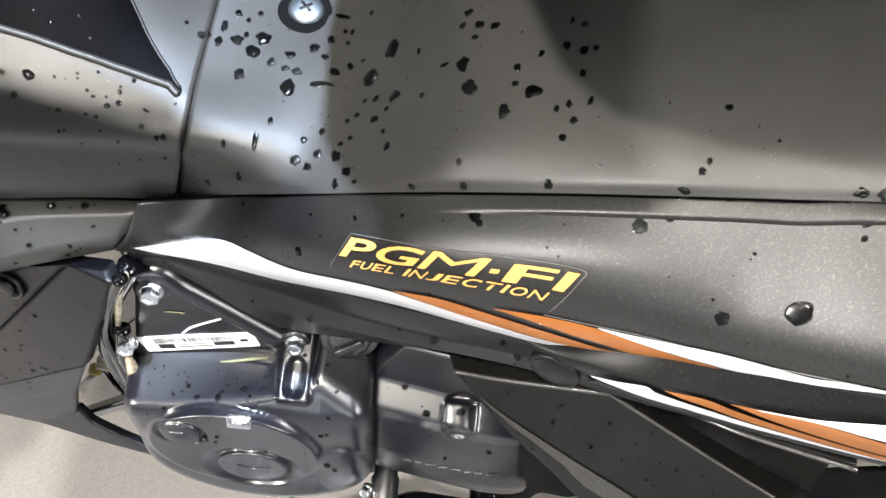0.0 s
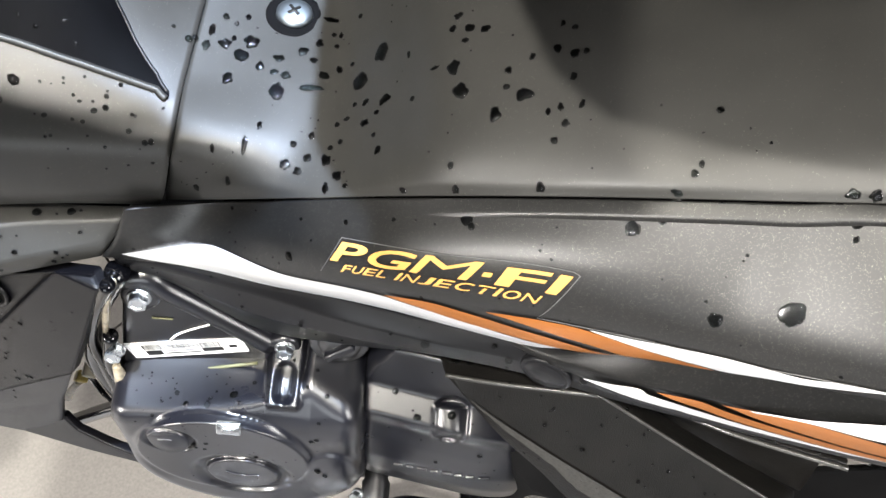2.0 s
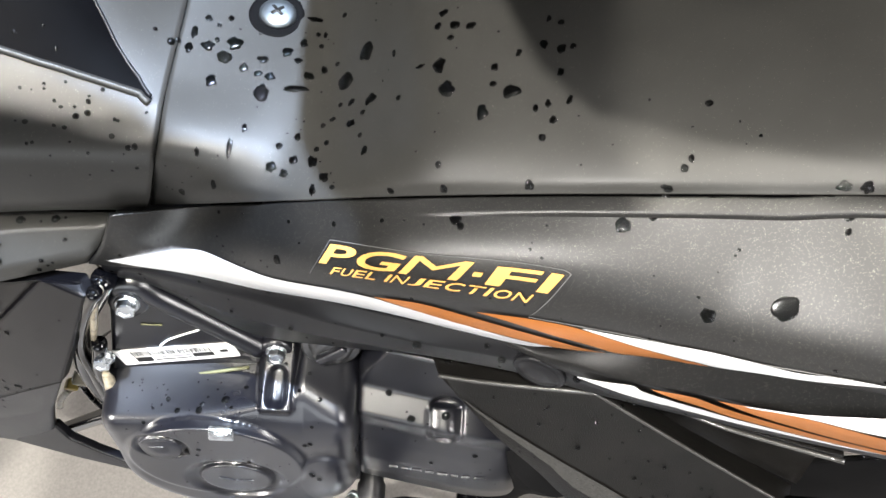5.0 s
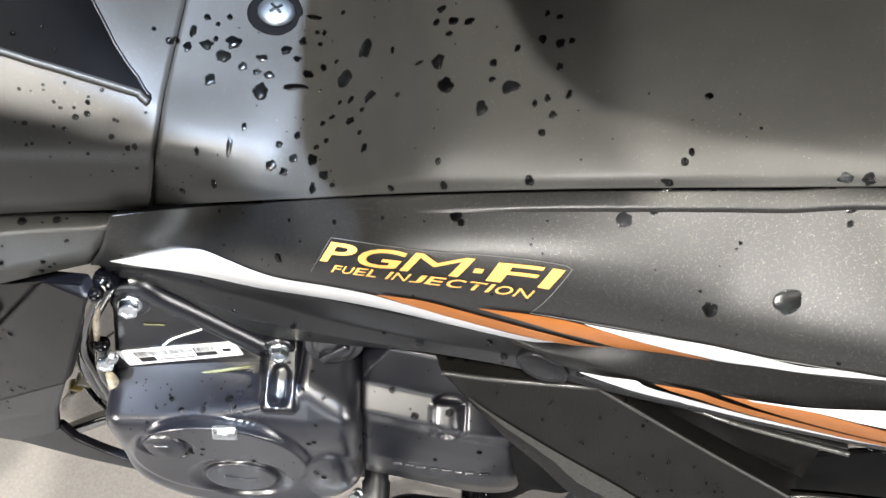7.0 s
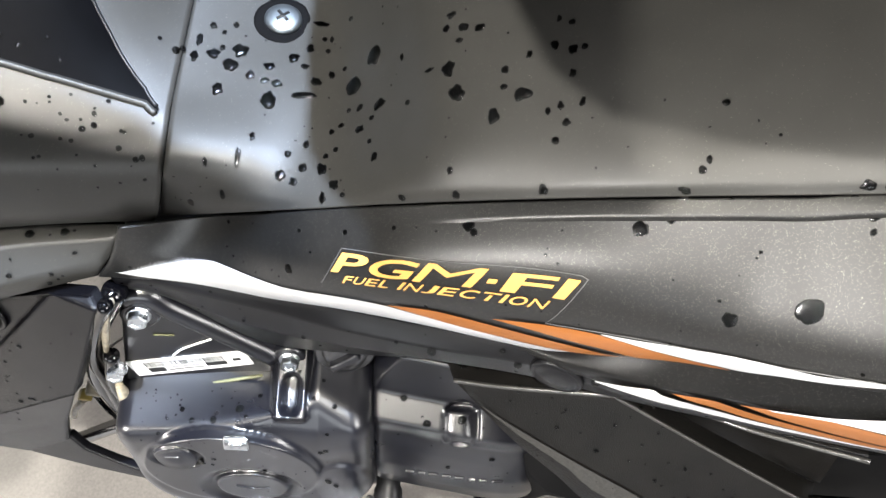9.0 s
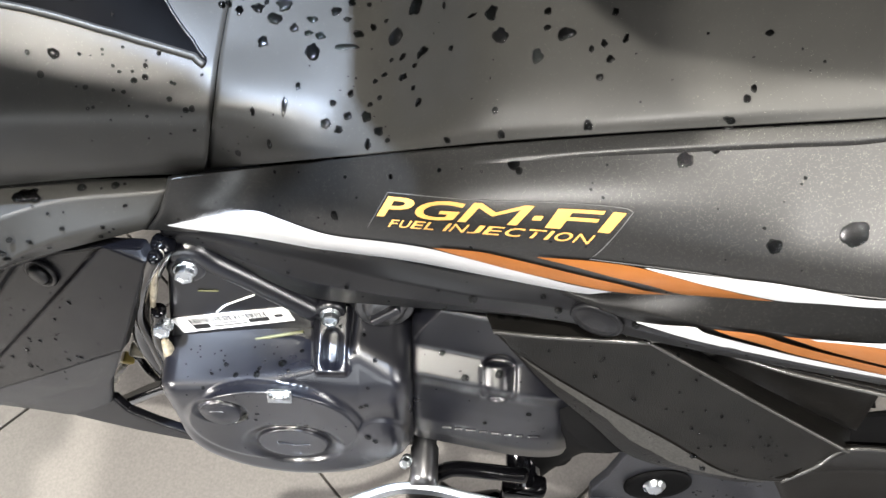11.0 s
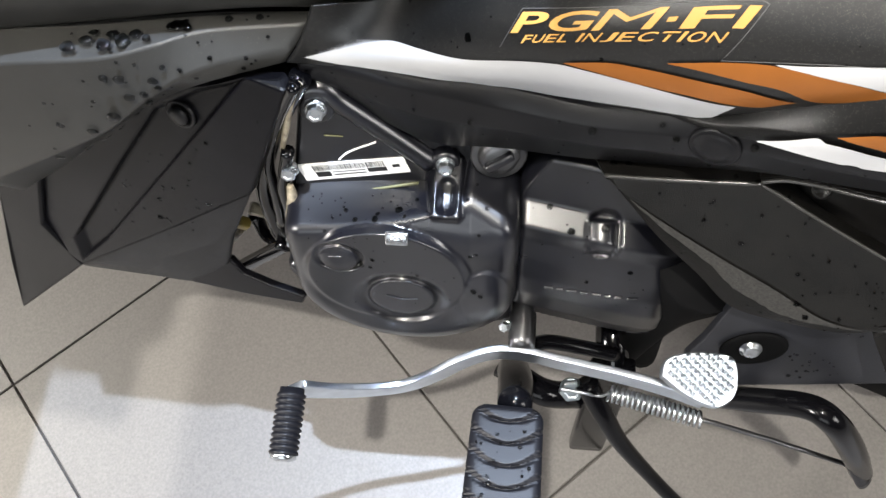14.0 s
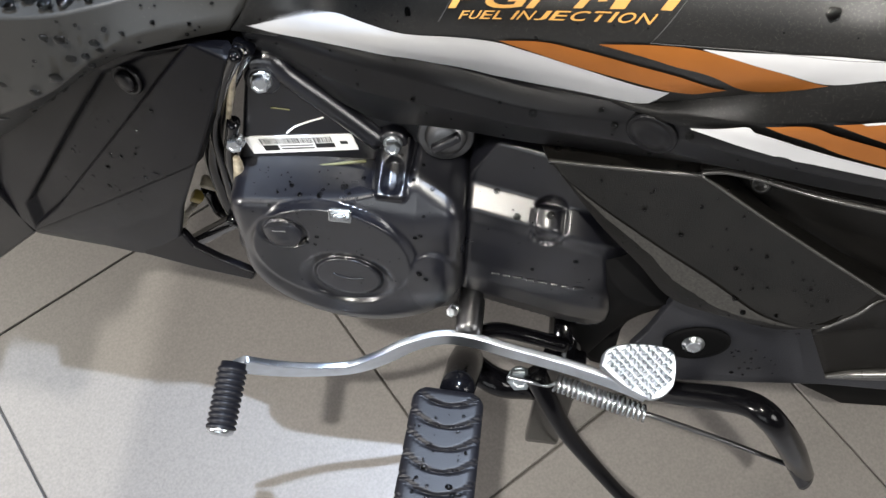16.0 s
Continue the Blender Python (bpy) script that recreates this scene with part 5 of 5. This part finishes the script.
patch("irregular water drops round the cover's screw", [(-0.015, 0.702, 20, 23), (0.029, 0.683, 16, 26), (0.034, 0.733, 13, 32), (0.055, 0.141, 14, 17), (0.061, 0.773, 14, 17), (0.071, 0.692, 28, 23), (0.078, 0.371, 9, 19), (0.091, 0.755, 10, 12), (0.091, 0.710, 11, 14), (0.091, 0.584, 21, 28), (0.114, 0.654, 28, 31), (0.114, 0.191, 11, 21), (0.121, 0.775, 12, 15), (0.139, 0.699, 29, 31), (0.143, 0.380, 12, 38), (0.166, 0.623, 20, 21), (0.172, 0.447, 10, 19), (0.196, 0.603, 17, 14), (0.203, 0.548, 31, 39), (0.204, 0.647, 26, 18), (0.218, 0.593, 20, 20), (0.225, 0.294, 19, 22), (0.240, 0.383, 14, 14)], 16, (-0.01, 0.24))
patch("water drops beaded on the grey plastic cover", [(0.248, 0.673, 20, 23), (0.249, 0.256, 18, 16), (0.265, 0.556, 56, 15), (0.267, 0.323, 18, 18), (0.270, 0.642, 20, 14), (0.276, 0.414, 12, 16), (0.282, 0.701, 19, 19), (0.296, 0.591, 23, 20), (0.306, 0.134, 13, 24), (0.307, 0.312, 19, 27), (0.313, 0.770, 35, 16), (0.316, 0.367, 11, 12), (0.321, 0.720, 12, 12), (0.329, 0.679, 12, 12), (0.330, 0.447, 11, 12), (0.330, 0.227, 21, 21), (0.336, 0.602, 13, 23), (0.337, 0.391, 11, 12), (0.341, 0.714, 9, 18), (0.348, 0.144, 12, 10), (0.352, 0.463, 16, 11), (0.368, 0.616, 11, 11), (0.370, 0.502, 11, 11)], 16, (0.25, 0.37))
patch("large water drops on the sloping grey cover", [(0.384, 0.567, 38, 36), (0.386, 0.769, 12, 12), (0.388, 0.451, 22, 16), (0.392, 0.509, 16, 16), (0.405, 0.414, 11, 11), (0.412, 0.482, 13, 11), (0.412, 0.357, 14, 18), (0.423, 0.654, 36, 39), (0.427, 0.518, 29, 21), (0.458, 0.082, 14, 12), (0.472, 0.651, 11, 15), (0.478, 0.522, 12, 12), (0.519, 0.609, 23, 10), (0.540, 0.281, 11, 13), (0.545, 0.610, 25, 30), (0.545, 0.730, 14, 15), (0.546, 0.090, 13, 16), (0.552, 0.767, 20, 15), (0.553, 0.544, 29, 34), (0.558, 0.695, 15, 11), (0.563, 0.734, 20, 20), (0.578, 0.729, 20, 15), (0.585, 0.477, 21, 28)], 16, (0.38, 0.59))
patch("clear water drops on the shaded grey cover", [(0.595, 0.554, 13, 12), (0.597, 0.603, 13, 16), (0.610, 0.533, 28, 26), (0.617, 0.643, 11, 17), (0.622, 0.121, 16, 17), (0.629, 0.484, 9, 14), (0.634, 0.391, 13, 13), (0.638, 0.669, 14, 19), (0.640, 0.499, 10, 17), (0.643, 0.746, 10, 15), (0.644, 0.451, 13, 15), (0.651, 0.584, 13, 16), (0.653, 0.654, 15, 21), (0.653, 0.734, 12, 11), (0.658, 0.507, 11, 17), (0.662, 0.660, 11, 13), (0.732, 0.091, 17, 13), (0.747, 0.254, 11, 13), (0.753, 0.306, 9, 13), (0.769, 0.493, 13, 12), (0.867, 0.120, 21, 16), (0.882, 0.106, 16, 18)], 10, (0.60, 0.88))
beads("water_drops", "flat wet drops on the metallic black side cover", M_SECTIONS, [
    [((0.5133, 0.0312), 14), ((0.5934, 0.0253), 17), ((0.7233, 0.0203), 14), ((0.5566, 0.0102), 6), ((0.4934, 0.0868), 12), ((0.4062, 0.0411), 9), ((0.3865, 0.0914), 9), ((0.3900, 0.1191), 7), ((0.2266, 0.3378), 8), ((0.1438, 0.0550), 4), ((0.2891, 0.1137), 5), ((0.3356, 0.0970), 4), ((0.5778, 0.3152), 11), ((0.6765, 0.2213), 15), ((0.7371, 0.0368), 6), ((0.7328, 0.0625), 4), ((0.5193, -0.0005), 7), ((0.5464, 1.7194), 6), ((0.5746, 1.5590), 8), ((0.3789, 1.7200), 5), ((0.3642, 0.5311), 4), ((0.2345, 0.1034), 4), ((0.7236, 1.1242), 8), ((0.6908, 0.9907), 7)],
], 0.00019, 90, (0.0003, 0.0006), flat=0.2)
beads("water_drops", "clear water drops beaded on the grey front cover", L_SECTIONS, [
    [((0.3405, 0.6882), 9), ((0.2631, 0.6894), 4), ((0.3073, 0.5959), 6), ((0.4554, 0.5458), 5), ((0.6000, 0.5256), 4), ((0.6826, 0.5952), 5), ((0.6378, 0.5791), 6), ((0.6765, 0.6541), 4), ((0.5447, 0.6445), 3), ((0.4217, 0.6927), 3), ((0.4958, 0.7182), 3), ((0.5704, 0.7339), 3), ((0.8008, 0.4910), 5), ((0.8028, 0.5722), 3), ((0.8809, 0.4359), 5), ((0.9082, 0.4433), 5), ((0.7248, 0.7259), 4), ((0.3808, 0.8348), 6), ((0.5146, 0.8126), 5), ((0.4625, 0.8484), 5), ((0.3280, 0.8512), 5), ((0.8899, 0.8607), 4), ((0.9712, 0.8480), 7), ((0.9997, 0.8507), 5)],
], 0.0002, 20, box_uv=(0.4, 1, 0.3, 0.7))
def strip_drops():
    """Beads on the lower strip, thickest on its front half."""
    bm = bmesh.new()
    spots = [(0.68, 0.17, 10), (0.70, 0.17, 12), (0.72, 0.19, 10), (0.74, 0.24, 7), (0.84, 0.17, 7), (0.90, 0.15, 6), (0.55, 0.18, 10), (0.50, 0.22, 13), (0.46, 0.15, 9), (0.43, 0.24, 12), (0.38, 0.19, 10), (0.40, 0.12, 8), (0.34, 0.24, 10), (0.60, 0.25, 7),
             (0.52, 0.56, 8), (0.58, 0.60, 7), (0.60, 0.72, 6), (0.62, 0.55, 8), (0.64, 0.62, 5), (0.66, 0.50, 5), (0.44, 0.60, 12), (0.39, 0.78, 11), (0.48, 0.45, 9), (0.42, 0.42, 7), (0.36, 0.62, 10), (0.33, 0.75, 8), (0.31, 0.86, 6), (0.45, 0.80, 5), (0.54, 0.78, 4), (0.28, 0.55, 8), (0.24, 0.70, 8)]
    spots += [(random.uniform(0.2, 0.95), random.uniform(0.1, 0.9), random.uniform(2, 4)) for _ in range(40)]
    for u, v, r in spots:
        p, n = skin(G_SECTIONS, u, v)
        drop(bm, p, n, r * 0.00026, random.uniform(1.0, 1.4), random.uniform(60, 120), 0.75 if r < 8 else 0.36, 0.18)
    return bm


tagged(part("water_drops", strip_drops(), WATER, None, "clear water drops beaded on the grey lower strip"), category="water", kind="stuff")
beads("water_drops", "small water drops on the black lower lip", C_SECTIONS, [
    [((0.4431, 0.3814), 7), ((0.5223, 0.1867), 4), ((0.4012, 0.3370), 3), ((0.5406, 0.3820), 6), ((0.6202, 0.2165), 6), ((0.2881, 0.6234), 4), ((0.2122, 0.5974), 3)],
], 0.00026, 40)
beads("water_drops", "small water drops on the textured rear cover", RC_SECTIONS, [
    [((0.3096, 0.5204), 6), ((0.4031, 0.5600), 7), ((0.5625, 0.5670), 6), ((0.5639, 0.6846), 9), ((0.6077, 0.7299), 9), ((0.8542, 0.5211), 5), ((0.7822, 0.4813), 4), ((0.7555, 0.4410), 4), ((0.2628, 0.1170), 6), ((0.1072, 0.1553), 9), ((0.2363, 0.3133), 5), ((0.4288, 0.3093), 6), ((0.4881, 0.3257), 5), ((0.5779, 0.3234), 5), ((0.0525, 0.1572), 9), ((0.1972, 0.4469), 4), ((0.3529, 0.4232), 4), ((0.4814, 0.4463), 5), ((0.5503, 0.4700), 4), ((0.6767, 0.4665), 5), ((0.6689, 0.5569), 4), ((0.4905, 0.5497), 4), ((0.8011, 0.5585), 4), ((0.6969, 0.6438), 5), ((0.6196, 0.5885), 4), ((0.3734, 0.5069), 3), ((0.8028, 0.5027), 4), ((0.6270, 0.4753), 4), ((0.6181, 0.3902), 4)],
], 0.00016, 36, (0.0003, 0.0006), (0.2, 0.9, 0.3, 0.95))
def case_drops():
    bm = bmesh.new()
    spots = [(-0.0282, 0.0345, 11), (-0.0225, 0.0300, 10), (-0.0115, 0.0310, 13), (-0.0105, 0.0338, 8), (0.0010, 0.0365, 15), (0.0045, 0.0335, 7), (0.0100, 0.0420, 8), (0.0420, -0.0110, 16), (0.0460, -0.0140, 13), (0.0400, 0.0120, 9), (0.0430, 0.0135, 9),
             (0.0445, 0.0250, 7), (-0.0215, 0.0040, 20), (-0.0140, 0.0070, 9), (-0.0160, 0.0020, 8), (0.0100, -0.0020, 8), (-0.0390, 0.0230, 8), (-0.0350, 0.0300, 6), (0.0480, 0.0400, 9), (0.0380, 0.0440, 8), (0.0420, 0.0520, 8), (0.0300, 0.0560, 7)]
    spots += [(random.uniform(-0.05, 0.03), random.uniform(0.030, 0.045), random.uniform(2.5, 5)) for _ in range(26)]
    spots += [(random.uniform(-0.05, 0.055), random.uniform(-0.03, 0.03), random.uniform(2.0, 4)) for _ in range(34)]
    for a, b, r in spots:
        p = on_case(a, b)
        n = (on_case(a + 0.0008, b) - on_case(a - 0.0008, b)).cross(on_case(a, b + 0.0008) - on_case(a, b - 0.0008)).normalized()
        drop(bm, p, n, r * 0.00013, random.uniform(0.9, 1.25), 90, 0.8 if r < 8 else 0.6, 0.12)
    return bm


tagged(part("water_drops", case_drops(), WATER, None, "small water drops on the black engine cover"), category="water", kind="stuff")
def barrel_drops():
    bm = bmesh.new()
    for a, b, r in [(0.0815, 0.0416, 7), (0.0939, 0.0291, 8), (0.1115, 0.0315, 9), (0.1030, 0.0700, 7), (0.1290, 0.0060, 6), (0.1060, -0.0020, 5)] + [(random.uniform(0.070, 0.150), random.uniform(-0.02, 0.06), random.uniform(1.2, 2.6)) for _ in range(16)]:
        n = (on_barrel(a + 0.0008, b) - on_barrel(a - 0.0008, b)).cross(on_barrel(a, b + 0.0008) - on_barrel(a, b - 0.0008)).normalized()
        drop(bm, on_barrel(a, b), n, r * 0.00024, random.uniform(0.9, 1.2), 90, 0.7, 0.10)
    return bm


tagged(part("water_drops", barrel_drops(), WATER, None, "small water drops on the black engine cover"), category="water", kind="stuff")



def scatter(label, corners, normal, count, size=(0.0004, 0.0010)):
    """Fine beads over a flat face, given by three corners of a parallelogram."""
    bm, (a, b, c) = bmesh.new(), [Vector(q) for q in corners]
    for _ in range(count):
        drop(bm, a + (b - a) * random.random() + (c - a) * random.random(), Vector(normal), random.uniform(*size) * random.choice((0.6, 0.8, 1.0, 1.4)), random.uniform(0.9, 1.4), 90, 0.6)
    return tagged(part("water_drops", bm, WATER, None, label), category="water", kind="stuff")


scatter("fine water drops on the black fairing", [(-0.2470, 0.1330, 0.3817), (-0.1507, 0.1239, 0.4408), (-0.3072, 0.1117, 0.2735)], F_N, 60)
scatter("water drops in the grooves of the rubber footpeg", [(-0.0470, 0.0050, 0.2955), (-0.0130, 0.0050, 0.2955), (-0.0490, -0.0700, 0.2915)], (0, 0, 1), 46, (0.0005, 0.0011))
scatter("fine water drops on the dark grey plate", [(0.1173, 0.0545, 0.3123), (0.1460, 0.0535, 0.3254), (0.1350, 0.0500, 0.2762)], (0, -0.9, 0.43), 22)

# ---- floor tiles ----
tile_mesh = None
ca, sa = math.cos(radians(43.0)), math.sin(radians(43.0))
TW, TH, GAP = 0.307, 0.4057, 0.0022
for i in range(-13, 14):
    for j in range(-10, 11):
        # along the first joint family (i) and across it (j)
        p, q = -0.0182 + (i + 0.5) * TW, -0.0119 + (j + 0.5) * TH
        x, y = p * ca - q * sa, p * sa + q * ca
        if abs(x) > 4.0 or abs(y) > 4.0:
            continue
        if tile_mesh is None:
            first = part("tile", box((TW - GAP, TH - GAP, 0.008), Matrix(), 0.0006, 1), TILE, floor, smooth=False)
            tile_mesh = first.data
            ob = first
        else:
            ob = new("tile", tile_mesh)
            ob.parent = floor
        ob.matrix_basis = pose(x, y, -0.004, 0, 0, 43.0)
